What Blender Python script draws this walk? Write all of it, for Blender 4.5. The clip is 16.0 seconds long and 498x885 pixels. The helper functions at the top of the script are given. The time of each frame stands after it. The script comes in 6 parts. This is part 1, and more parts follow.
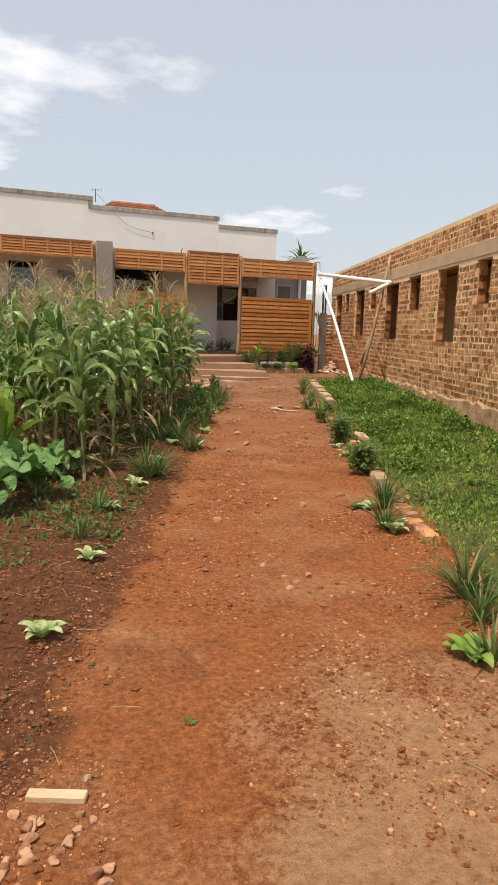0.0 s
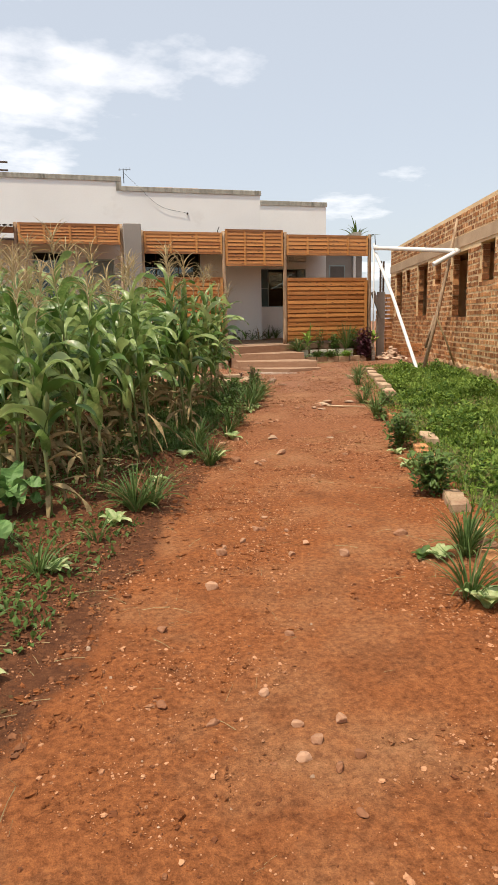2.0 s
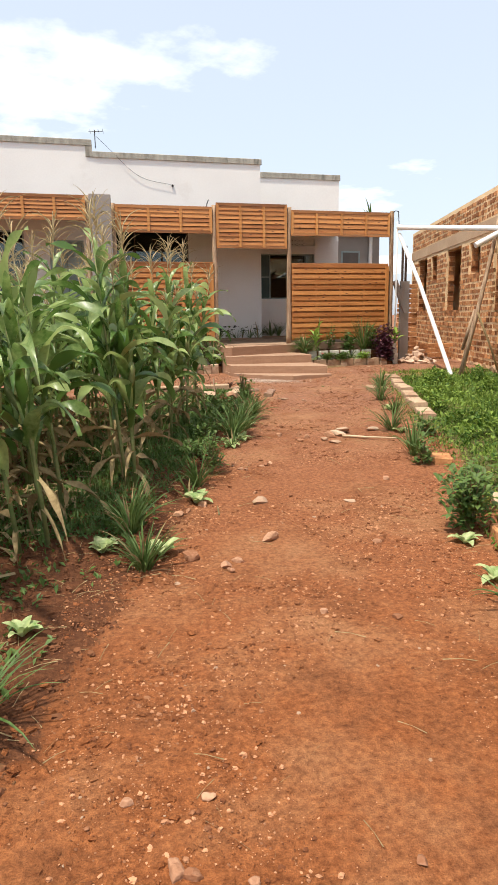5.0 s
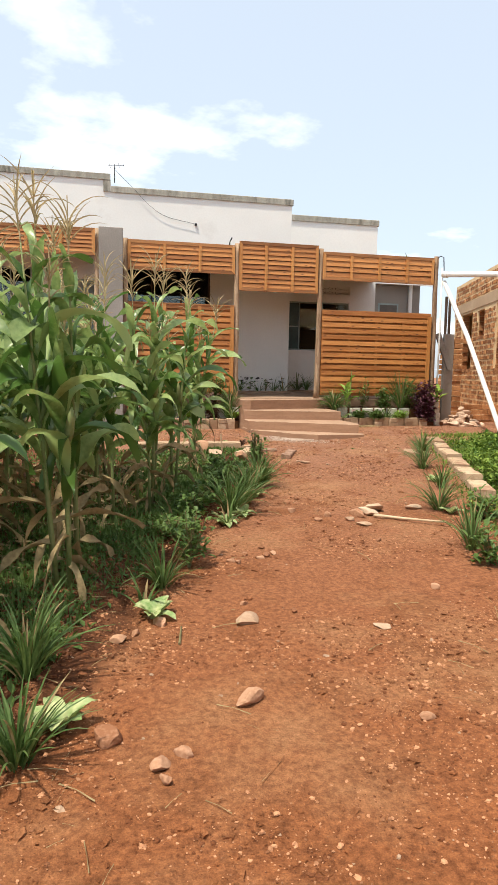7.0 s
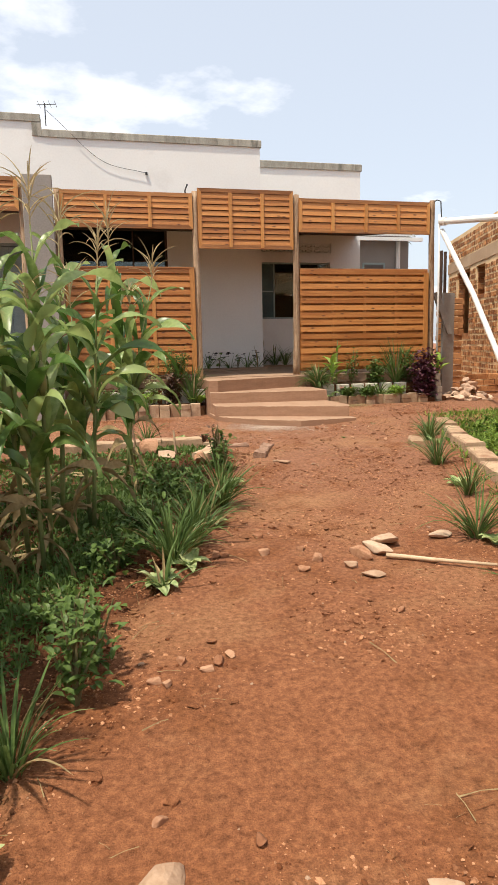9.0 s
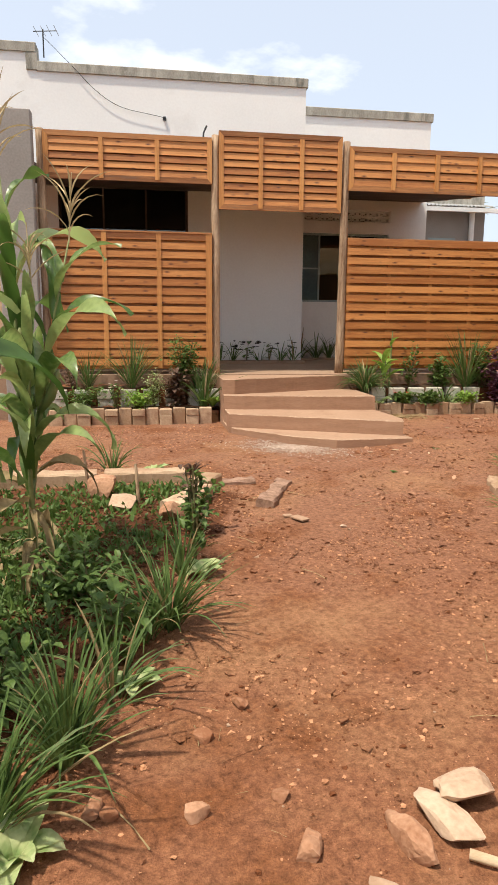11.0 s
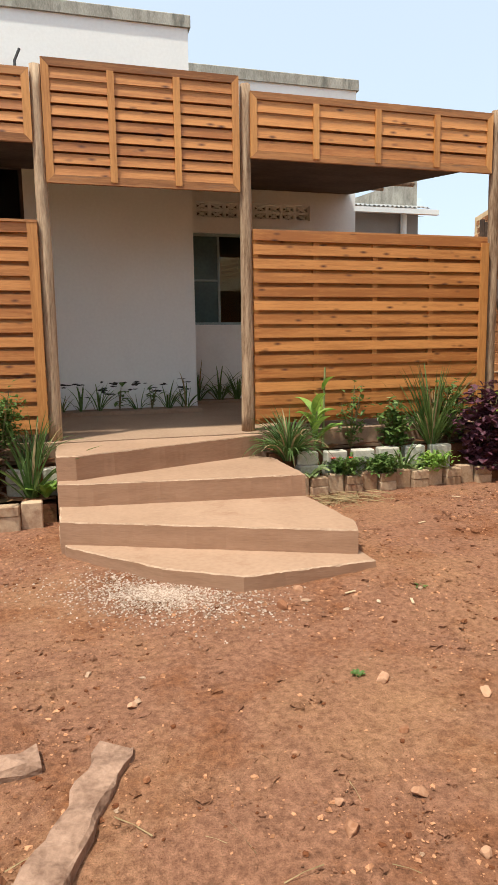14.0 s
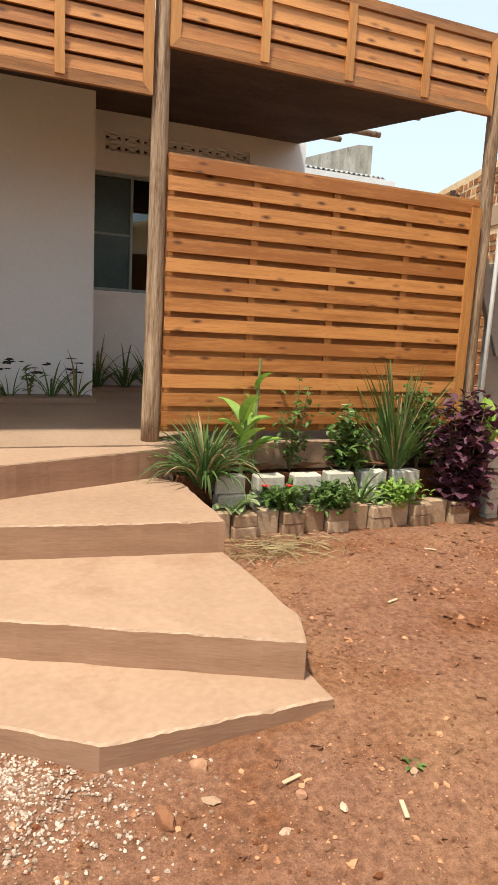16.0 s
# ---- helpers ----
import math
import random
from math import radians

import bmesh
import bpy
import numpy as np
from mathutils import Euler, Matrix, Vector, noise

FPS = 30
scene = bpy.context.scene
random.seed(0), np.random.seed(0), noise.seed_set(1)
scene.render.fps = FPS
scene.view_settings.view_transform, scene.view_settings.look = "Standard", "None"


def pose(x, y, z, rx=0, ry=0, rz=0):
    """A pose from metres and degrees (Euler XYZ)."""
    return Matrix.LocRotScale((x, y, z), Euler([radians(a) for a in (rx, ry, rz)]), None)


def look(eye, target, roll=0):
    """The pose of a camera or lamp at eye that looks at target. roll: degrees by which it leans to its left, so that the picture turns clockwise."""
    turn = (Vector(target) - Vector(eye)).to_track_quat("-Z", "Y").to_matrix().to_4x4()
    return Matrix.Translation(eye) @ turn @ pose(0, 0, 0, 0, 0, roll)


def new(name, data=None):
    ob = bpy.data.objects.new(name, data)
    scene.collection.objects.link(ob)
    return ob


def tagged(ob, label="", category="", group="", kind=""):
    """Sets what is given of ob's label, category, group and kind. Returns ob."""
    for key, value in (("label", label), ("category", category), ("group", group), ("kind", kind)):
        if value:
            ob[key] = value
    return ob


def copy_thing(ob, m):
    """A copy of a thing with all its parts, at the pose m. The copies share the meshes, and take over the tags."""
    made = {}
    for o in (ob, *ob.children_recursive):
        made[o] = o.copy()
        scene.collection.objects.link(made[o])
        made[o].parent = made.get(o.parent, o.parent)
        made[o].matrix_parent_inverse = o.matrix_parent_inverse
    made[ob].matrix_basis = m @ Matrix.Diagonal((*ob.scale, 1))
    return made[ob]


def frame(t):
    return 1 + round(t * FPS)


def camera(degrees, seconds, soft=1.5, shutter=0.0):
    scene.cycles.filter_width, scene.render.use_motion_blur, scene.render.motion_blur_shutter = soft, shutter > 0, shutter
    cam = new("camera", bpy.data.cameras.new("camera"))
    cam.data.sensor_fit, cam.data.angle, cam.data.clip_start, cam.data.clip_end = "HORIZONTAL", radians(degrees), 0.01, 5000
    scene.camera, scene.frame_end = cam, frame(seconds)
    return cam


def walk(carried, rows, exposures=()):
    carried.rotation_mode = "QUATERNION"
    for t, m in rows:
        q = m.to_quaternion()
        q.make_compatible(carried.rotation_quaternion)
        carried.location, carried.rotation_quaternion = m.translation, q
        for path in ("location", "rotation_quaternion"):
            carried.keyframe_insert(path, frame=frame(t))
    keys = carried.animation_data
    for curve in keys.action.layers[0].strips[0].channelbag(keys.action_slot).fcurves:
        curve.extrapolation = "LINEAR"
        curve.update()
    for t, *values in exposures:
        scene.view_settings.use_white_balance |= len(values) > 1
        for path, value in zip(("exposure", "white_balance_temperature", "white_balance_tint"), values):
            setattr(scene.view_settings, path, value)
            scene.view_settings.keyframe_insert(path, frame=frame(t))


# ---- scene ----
cam = camera(41.6, 16.0, soft=1.0)
PATH = [
    (0, (-0.206, 0.049, 1.627), (0.506, 1.887, 1.29), 1.7),
    (0.5, (0.063, 0.513, 1.575), (0.756, 2.372, 1.323), 0.9),
    (1, (0.385, 0.841, 1.544), (0.873, 2.768, 1.318), -1.5),
    (1.5, (0.65, 1.311, 1.488), (1.12, 3.224, 1.143), 0.5),
    (2, (0.861, 1.856, 1.486), (1.387, 3.751, 1.123), -1.1),
    (2.5, (1.129, 2.388, 1.442), (1.622, 4.225, 0.827), -0.5),
    (3, (1.276, 2.96, 1.401), (1.902, 4.72, 0.686), 3.8),
    (3.5, (1.452, 3.358, 1.448), (2.098, 5.112, 0.738), 0.4),
    (4, (1.616, 3.881, 1.428), (2.059, 5.734, 0.819), 1.4),
    (4.5, (1.809, 4.395, 1.52), (2.363, 6.243, 0.994), -1.0),
    (4.7, (1.878, 4.591, 1.522), (2.422, 6.476, 1.132), -1.3),
    (6.8, (2.694, 6.362, 1.299), (2.998, 8.303, 0.923), -0.3),
    (7, (2.701, 6.524, 1.356), (3.116, 8.469, 1.143), 1.1),
    (7.5, (2.859, 6.936, 1.359), (3.182, 8.891, 1.085), -2.1),
    (8, (3.005, 7.495, 1.341), (3.353, 9.44, 1.035), 1.3),
    (8.5, (3.157, 7.993, 1.378), (3.616, 9.919, 1.102), -1.1),
    (8.7, (3.23, 8.186, 1.369), (3.698, 10.109, 1.082), -1.4),
    (10.8, (4.21, 10.464, 1.443), (4.537, 12.415, 1.146), 2.5),
    (11, (4.255, 10.675, 1.46), (4.556, 12.622, 1.115), 0.4),
    (11.5, (4.423, 11.158, 1.487), (4.736, 13.102, 1.141), -0.9),
    (12, (4.563, 11.638, 1.484), (4.95, 13.587, 1.258), 0.7),
    (12.5, (4.745, 12.271, 1.487), (5.189, 14.186, 1.115), -0.5),
    (13, (4.921, 12.767, 1.5), (5.368, 14.681, 1.13), 0.3),
    (13.5, (5.03, 13.23, 1.569), (5.586, 15.125, 1.258), -0.8),
    (14, (5.247, 13.684, 1.603), (5.781, 15.59, 1.32), -0.9),
    (14.5, (5.404, 14.04, 1.607), (6.027, 15.923, 1.355), 1.7),
    (15, (5.574, 14.477, 1.62), (6.301, 16.321, 1.353), -1.2),
    (15.5, (5.753, 14.851, 1.672), (6.476, 16.692, 1.375), -0.5),
    (16, (5.856, 15.289, 1.613), (6.604, 17.113, 1.272), 3.1),
]
walk(cam, [(t, look(eye, target, roll)) for t, eye, target, roll in PATH], exposures=[
    (0, -0.07, 7000, 10), (1.2, -0.1, 7000, 10), (2.0, 0.05, 6900, 10), (3.0, 0.1, 6650, 12), (3.5, 0.28, 6550, 10), (4.7, 0.35, 6550, 10), (6.8, 0.35, 6550, 7), (7.1, 0.36, 6550, 7), (7.5, 0.0, 6800, 10),
    (8, 0.2, 6800, 10), (8.7, 0.25, 6800, 10), (11, 0.32, 6700, 10), (12.5, 0.33, 6500, 6), (13.5, 0.35, 6400, 5), (14.8, 0.42, 6350, 5), (16, 0.5, 6450, 4)])

# ---- world, sun, exposure ----
world = bpy.data.worlds.new("sky")
scene.world = world
world.use_nodes = True
wn, wl = world.node_tree.nodes, world.node_tree.links
SUN_DIR = Vector((-0.33, -0.20, 0.92)).normalized()
sky = wn.new("ShaderNodeTexSky")
sky.sky_type, sky.sun_disc = "NISHITA", False
sky.sun_elevation = math.asin(SUN_DIR.z)
sky.sun_rotation = math.atan2(SUN_DIR.x, SUN_DIR.y)
sky.air_density, sky.dust_density, sky.ozone_density = 1.0, 2.5, 1.0
# thin haze and a few fair-weather clouds over the whole dome
wtc = wn.new("ShaderNodeTexCoord")
wsep = wn.new("ShaderNodeSeparateXYZ")
wl.new(wtc.outputs["Generated"], wsep.inputs[0])
wplane = wn.new("ShaderNodeVectorMath")
wplane.operation = "DIVIDE"
wadd = wn.new("ShaderNodeMath")
wadd.operation, wadd.inputs[1].default_value = "ADD", 0.12
wl.new(wsep.outputs["Z"], wadd.inputs[0])
wcomb = wn.new("ShaderNodeCombineXYZ")
for i in range(3):
    wl.new(wadd.outputs[0], wcomb.inputs[i])
wl.new(wtc.outputs["Generated"], wplane.inputs[0])
wl.new(wcomb.outputs[0], wplane.inputs[1])
wmap = wn.new("ShaderNodeMapping")
wmap.inputs["Rotation"].default_value = (0, 0, radians(-13))
wmap.inputs["Location"].default_value = (0.55, 0.25, 0.0)
wmap.inputs["Scale"].default_value = (0.85, 0.85, 0.2)
wl.new(wplane.outputs[0], wmap.inputs[0])
wnoise = wn.new("ShaderNodeTexNoise")
wnoise.inputs["Scale"].default_value, wnoise.inputs["Detail"].default_value = 1.5, 7
wnoise.inputs["Roughness"].default_value = 0.56
wl.new(wmap.outputs[0], wnoise.inputs["Vector"])
wramp = wn.new("ShaderNodeValToRGB")
wramp.color_ramp.elements[0].position, wramp.color_ramp.elements[1].position = 0.56, 0.80
wl.new(wnoise.outputs["Fac"], wramp.inputs[0])
whaze = wn.new("ShaderNodeMix")
whaze.data_type, whaze.inputs[0].default_value = "RGBA", 0.5
whaze.inputs["B"].default_value = (7.7, 8.4, 9.4, 1)
wl.new(sky.outputs[0], whaze.inputs["A"])
wmix = wn.new("ShaderNodeMix")
wmix.data_type = "RGBA"
wmix.inputs["B"].default_value = (12.5, 12.4, 12.8, 1)
wl.new(wramp.outputs[0], wmix.inputs[0])
wl.new(whaze.outputs["Result"], wmix.inputs["A"])
wbg = wn["Background"]
wbg.inputs["Strength"].default_value = 0.125
wl.new(wmix.outputs["Result"], wbg.inputs["Color"])

sun = new("sun", bpy.data.lights.new("sun", "SUN"))
sun.data.energy, sun.data.angle, sun.data.color = 4.2, radians(3.0), (1.0, 0.93, 0.82)
sun.matrix_world = look(SUN_DIR * 50, (0, 0, 0))

# ---- materials ----


def material(name, dark, light, scale=6.0, fine=60.0, rough=0.85, bump=0.3, stretch=(1, 1, 1), metallic=0.0,
             space="world", vary=0.0, spec=0.3, through_light=0.0, stain=None, stain_scale=1.5, stain_from=0.55, stain_to=0.72, island=0.0, knots=None):
    """A surface with colour variation and relief at two scales, and stains if wanted."""
    m = bpy.data.materials.new(name)
    m.use_nodes = True
    n, l = m.node_tree.nodes, m.node_tree.links
    b = n["Principled BSDF"]
    b.inputs["Roughness"].default_value, b.inputs["Metallic"].default_value = rough, metallic
    b.inputs["Specular IOR Level"].default_value = spec
    if space == "world":
        src = n.new("ShaderNodeNewGeometry").outputs["Position"]
    else:
        src = n.new("ShaderNodeTexCoord").outputs["Object"]
    info = n.new("ShaderNodeObjectInfo")
    mp = n.new("ShaderNodeMapping")
    mp.inputs["Scale"].default_value = stretch
    l.new(src, mp.inputs[0])
    if space != "world":
        shift = n.new("ShaderNodeVectorMath")
        shift.operation = "MULTIPLY"
        shift.inputs[1].default_value = (37, 23, 11)
        comb = n.new("ShaderNodeCombineXYZ")
        for i in range(3):
            l.new(info.outputs["Random"], comb.inputs[i])
        l.new(comb.outputs[0], shift.inputs[0])
        l.new(shift.outputs[0], mp.inputs["Location"])
    big = n.new("ShaderNodeTexNoise")
    big.inputs["Scale"].default_value, big.inputs["Detail"].default_value = scale, 5
    small = n.new("ShaderNodeTexNoise")
    small.inputs["Scale"].default_value, small.inputs["Detail"].default_value = fine, 4
    l.new(mp.outputs[0], big.inputs["Vector"])
    l.new(mp.outputs[0], small.inputs["Vector"])
    both = n.new("ShaderNodeMix")
    both.inputs[0].default_value = 0.4
    l.new(big.outputs["Fac"], both.inputs["A"])
    l.new(small.outputs["Fac"], both.inputs["B"])
    val = both.outputs["Result"]
    if vary:
        ma = n.new("ShaderNodeMath")
        ma.operation = "MULTIPLY_ADD"
        ma.inputs[1].default_value, ma.inputs[2].default_value = vary, -vary / 2
        l.new(info.outputs["Random"], ma.inputs[0])
        ad = n.new("ShaderNodeMath")
        ad.operation = "ADD"
        l.new(val, ad.inputs[0])
        l.new(ma.outputs[0], ad.inputs[1])
        val = ad.outputs[0]
    if island:
        geo = n.new("ShaderNodeNewGeometry")
        ma = n.new("ShaderNodeMath")
        ma.operation = "MULTIPLY_ADD"
        ma.inputs[1].default_value, ma.inputs[2].default_value = island, -island / 2
        l.new(geo.outputs["Random Per Island"], ma.inputs[0])
        ad = n.new("ShaderNodeMath")
        ad.operation = "ADD"
        l.new(val, ad.inputs[0])
        l.new(ma.outputs[0], ad.inputs[1])
        val = ad.outputs[0]
    ramp = n.new("ShaderNodeValToRGB")
    e = ramp.color_ramp.elements
    e[0].position, e[1].position = 0.33, 0.67
    e[0].color, e[1].color = (*dark, 1), (*light, 1)
    l.new(val, ramp.inputs[0])
    col = ramp.outputs["Color"]
    if stain:
        sn = n.new("ShaderNodeTexNoise")
        sn.inputs["Scale"].default_value, sn.inputs["Detail"].default_value = stain_scale, 8
        sn.inputs["Roughness"].default_value = 0.65
        l.new(mp.outputs[0], sn.inputs["Vector"])
        sr = n.new("ShaderNodeValToRGB")
        sr.color_ramp.elements[0].position, sr.color_ramp.elements[1].position = stain_from, stain_to
        l.new(sn.outputs["Fac"], sr.inputs[0])
        mx = n.new("ShaderNodeMix")
        mx.data_type = "RGBA"
        mx.inputs["B"].default_value = (*stain, 1)
        l.new(sr.outputs["Color"], mx.inputs[0])
        l.new(col, mx.inputs["A"])
        col = mx.outputs["Result"]
    if knots:
        km = n.new("ShaderNodeMapping")
        km.inputs["Scale"].default_value = (3.2, 1.0, 9.0)
        l.new(src, km.inputs[0])
        if space != "world":
            l.new(shift.outputs[0], km.inputs["Location"])
        vo = n.new("ShaderNodeTexVoronoi")
        vo.inputs["Scale"].default_value = 1.5
        l.new(km.outputs[0], vo.inputs["Vector"])
        kr = n.new("ShaderNodeValToRGB")
        kr.color_ramp.elements[0].position, kr.color_ramp.elements[1].position = 0.04, 0.23
        kr.color_ramp.elements[0].color, kr.color_ramp.elements[1].color = (1, 1, 1, 1), (0, 0, 0, 1)
        l.new(vo.outputs["Distance"], kr.inputs[0])
        kx = n.new("ShaderNodeMix")
        kx.data_type = "RGBA"
        kx.inputs["B"].default_value = (*knots, 1)
        l.new(kr.outputs["Color"], kx.inputs[0])
        l.new(col, kx.inputs["A"])
        col = kx.outputs["Result"]
    l.new(col, b.inputs["Base Color"])
    if bump:
        bp = n.new("ShaderNodeBump")
        bp.inputs["Strength"].default_value, bp.inputs["Distance"].default_value = bump, 0.02
        l.new(val, bp.inputs["Height"])
        l.new(bp.outputs[0], b.inputs["Normal"])
    if through_light:
        tr = n.new("ShaderNodeBsdfTranslucent")
        l.new(col, tr.inputs["Color"])
        ms = n.new("ShaderNodeMixShader")
        ms.inputs[0].default_value = through_light
        l.new(b.outputs[0], ms.inputs[1])
        l.new(tr.outputs[0], ms.inputs[2])
        l.new(ms.outputs[0], n["Material Output"].inputs["Surface"])
    return m




def soil_material():
    """Trodden laterite: large pale and dark patches, fine grit with relief, paler and browner towards the house."""
    m = bpy.data.materials.new("red_soil")
    m.use_nodes = True
    n, l = m.node_tree.nodes, m.node_tree.links
    b = n["Principled BSDF"]
    b.inputs["Roughness"].default_value, b.inputs["Specular IOR Level"].default_value = 0.95, 0.2
    pos = n.new("ShaderNodeNewGeometry").outputs["Position"]

    def noise_of(scale, detail, rough=0.6):
        t = n.new("ShaderNodeTexNoise")
        t.inputs["Scale"].default_value, t.inputs["Detail"].default_value, t.inputs["Roughness"].default_value = scale, detail, rough
        l.new(pos, t.inputs["Vector"])
        return t.outputs["Fac"]

    def ramp_of(fac, p0, p1, c0, c1):
        r = n.new("ShaderNodeValToRGB")
        e = r.color_ramp.elements
        e[0].position, e[1].position, e[0].color, e[1].color = p0, p1, (*c0, 1), (*c1, 1)
        l.new(fac, r.inputs[0])
        return r.outputs["Color"]

    def mix_of(fac, a, bb, mode="MIX"):
        x = n.new("ShaderNodeMix")
        x.data_type, x.blend_type = "RGBA", mode
        if isinstance(fac, float):
            x.inputs[0].default_value = fac
        else:
            l.new(fac, x.inputs[0])
        l.new(a, x.inputs["A"])
        l.new(bb, x.inputs["B"])
        return x.outputs["Result"]

    grit = noise_of(34, 6, 0.72)
    red = ramp_of(grit, 0.30, 0.72, (0.138, 0.039, 0.011), (0.455, 0.160, 0.053))
    brown = ramp_of(grit, 0.30, 0.72, (0.145, 0.064, 0.035), (0.425, 0.207, 0.120))
    sep = n.new("ShaderNodeSeparateXYZ")
    l.new(pos, sep.inputs[0])
    rng_ = n.new("ShaderNodeMapRange")
    rng_.inputs["From Min"].default_value, rng_.inputs["From Max"].default_value = 7.0, 15.5
    l.new(sep.outputs["Y"], rng_.inputs["Value"])
    col = mix_of(rng_.outputs["Result"], red, brown)
    pale = ramp_of(grit, 0.3, 0.7, (0.25, 0.12, 0.055), (0.52, 0.285, 0.142))
    col = mix_of(ramp_of(noise_of(0.8, 7, 0.66), 0.48, 0.68, (0, 0, 0), (0.62, 0.62, 0.62)), col, pale)
    dark = ramp_of(grit, 0.3, 0.7, (0.10, 0.033, 0.012), (0.31, 0.115, 0.042))
    col = mix_of(ramp_of(noise_of(1.7, 8, 0.70), 0.50, 0.66, (0, 0, 0), (0.85, 0.85, 0.85)), col, dark)
    for name, c0, c1 in (("bed", (0.060, 0.022, 0.010), (0.205, 0.078, 0.032)), ("turf", (0.055, 0.060, 0.016), (0.19, 0.15, 0.055)), ("sand", (0.25, 0.118, 0.054), (0.47, 0.262, 0.138))):
        at = n.new("ShaderNodeAttribute")
        at.attribute_name = name
        add = n.new("ShaderNodeMath")
        add.operation = "MULTIPLY_ADD"
        add.inputs[1].default_value = 0.9
        l.new(grit, add.inputs[0])
        l.new(at.outputs["Fac"], add.inputs[2])
        col = mix_of(ramp_of(add.outputs[0], 0.80, 1.08, (0, 0, 0), (1, 1, 1)), col, ramp_of(noise_of(21, 6, 0.75), 0.3, 0.72, c0, c1))
    col = mix_of(1.0, col, ramp_of(noise_of(150, 3, 0.6), 0.34, 0.66, (0.84, 0.83, 0.82), (1.15, 1.15, 1.15)), "MULTIPLY")
    l.new(col, b.inputs["Base Color"])
    fine = n.new("ShaderNodeMath")
    fine.operation = "ADD"
    l.new(grit, fine.inputs[0])
    l.new(noise_of(140, 4, 0.7), fine.inputs[1])
    bp = n.new("ShaderNodeBump")
    bp.inputs["Strength"].default_value, bp.inputs["Distance"].default_value = 0.75, 0.02
    l.new(fine.outputs[0], bp.inputs["Height"])
    l.new(bp.outputs[0], b.inputs["Normal"])
    return m


M_SOIL = soil_material()
M_BED = material("garden_soil", (0.085, 0.031, 0.013), (0.26, 0.105, 0.045), 3.0, 36, 0.97, 1.0, stain=(0.08, 0.07, 0.025), stain_scale=2.5)
M_WHITE = material("white_wall_paint", (0.80, 0.785, 0.745), (0.88, 0.87, 0.825), 0.8, 30, 0.8, 0.12, stain=(0.66, 0.62, 0.57), stain_scale=0.7, stain_from=0.6, stain_to=0.85)
M_CAP = material("weathered_cement", (0.22, 0.205, 0.165), (0.50, 0.47, 0.40), 3.0, 40, 0.9, 0.5, stretch=(3, 3, 0.8), stain=(0.09, 0.09, 0.075), stain_scale=2.0)
M_CEMENT = material("grey_cement", (0.24, 0.215, 0.19), (0.35, 0.32, 0.285), 1.6, 40, 0.88, 0.3)
M_NOSING = material("worn_cement_edge", (0.33, 0.205, 0.128), (0.52, 0.36, 0.245), 6, 50, 0.85, 0.5)
# risers: board marks, plus a darker tone painted in for shade and bounce
M_RISER = material("board_marked_shaded_cement", (0.275, 0.152, 0.09), (0.37, 0.218, 0.135), 3.0, 22, 0.88, 0.16, stretch=(0.8, 0.8, 5), stain=(0.16, 0.08, 0.045), stain_scale=1.3, stain_from=0.6, stain_to=0.8)
M_STEP = material("red_cement", (0.30, 0.182, 0.112), (0.405, 0.257, 0.166), 1.2, 30, 0.82, 0.15, stain=(0.26, 0.14, 0.082), stain_scale=1.8, stain_from=0.58, stain_to=0.75)
M_FLOOR = material("veranda_floor", (0.26, 0.16, 0.10), (0.37, 0.245, 0.16), 1.5, 35, 0.8, 0.15)
M_WOOD = material("varnished_pine", (0.31, 0.108, 0.026), (0.58, 0.250, 0.074), 2.2, 14, 0.5, 0.1, stretch=(1.0, 9, 16), space="object", vary=0.30, spec=0.4, stain=(0.20, 0.07, 0.02), stain_scale=2.2, stain_from=0.64, stain_to=0.76, knots=(0.085, 0.026, 0.010))
M_RAIL = material("weathered_pine", (0.22, 0.086, 0.03), (0.46, 0.208, 0.076), 2.2, 14, 0.6, 0.15, stretch=(1.0, 9, 16), space="object", vary=0.3, stain=(0.15, 0.10, 0.07), stain_scale=1.6)
M_BATTEN = material("pale_pine", (0.40, 0.162, 0.042), (0.62, 0.29, 0.088), 2.2, 14, 0.5, 0.1, stretch=(16, 9, 1.0), space="object", vary=0.2, spec=0.4)
M_POST = material("rough_pole_wood", (0.17, 0.095, 0.05), (0.56, 0.40, 0.26), 3.0, 16, 0.85, 0.6, stretch=(9, 9, 0.9), space="object", vary=0.15)
M_BRICK = material("fired_brick", (0.24, 0.094, 0.034), (0.60, 0.29, 0.122), 5, 40, 0.93, 0.5, vary=0.15, island=0.45, stain=(0.085, 0.04, 0.028), stain_scale=3.0, stain_from=0.6, stain_to=0.72)
M_MORTAR = material("clay_mortar", (0.64, 0.435, 0.235), (0.86, 0.64, 0.38), 2.2, 30, 0.95, 0.7)
M_BAND = material("cast_concrete_band", (0.40, 0.265, 0.16), (0.56, 0.40, 0.26), 1.8, 30, 0.92, 0.5)
M_FOOT = material("mud_splashed_footing", (0.27, 0.13, 0.06), (0.64, 0.43, 0.25), 3.0, 24, 0.95, 1.0, stain=(0.17, 0.09, 0.05), stain_scale=1.6)
M_PAVER = material("cement_brick", (0.31, 0.195, 0.112), (0.52, 0.37, 0.24), 4, 50, 0.92, 0.4, vary=0.35, stain=(0.26, 0.13, 0.075), stain_scale=3.5, stain_from=0.5, stain_to=0.7)
M_PALEBLOCK = material("pale_cement_block", (0.38, 0.34, 0.27), (0.62, 0.58, 0.48), 4, 50, 0.92, 0.4, vary=0.3, stain=(0.25, 0.2, 0.13), stain_scale=4)
M_STONE = material("red_stone", (0.25, 0.105, 0.05), (0.48, 0.27, 0.16), 7, 60, 0.93, 0.7, vary=0.4)
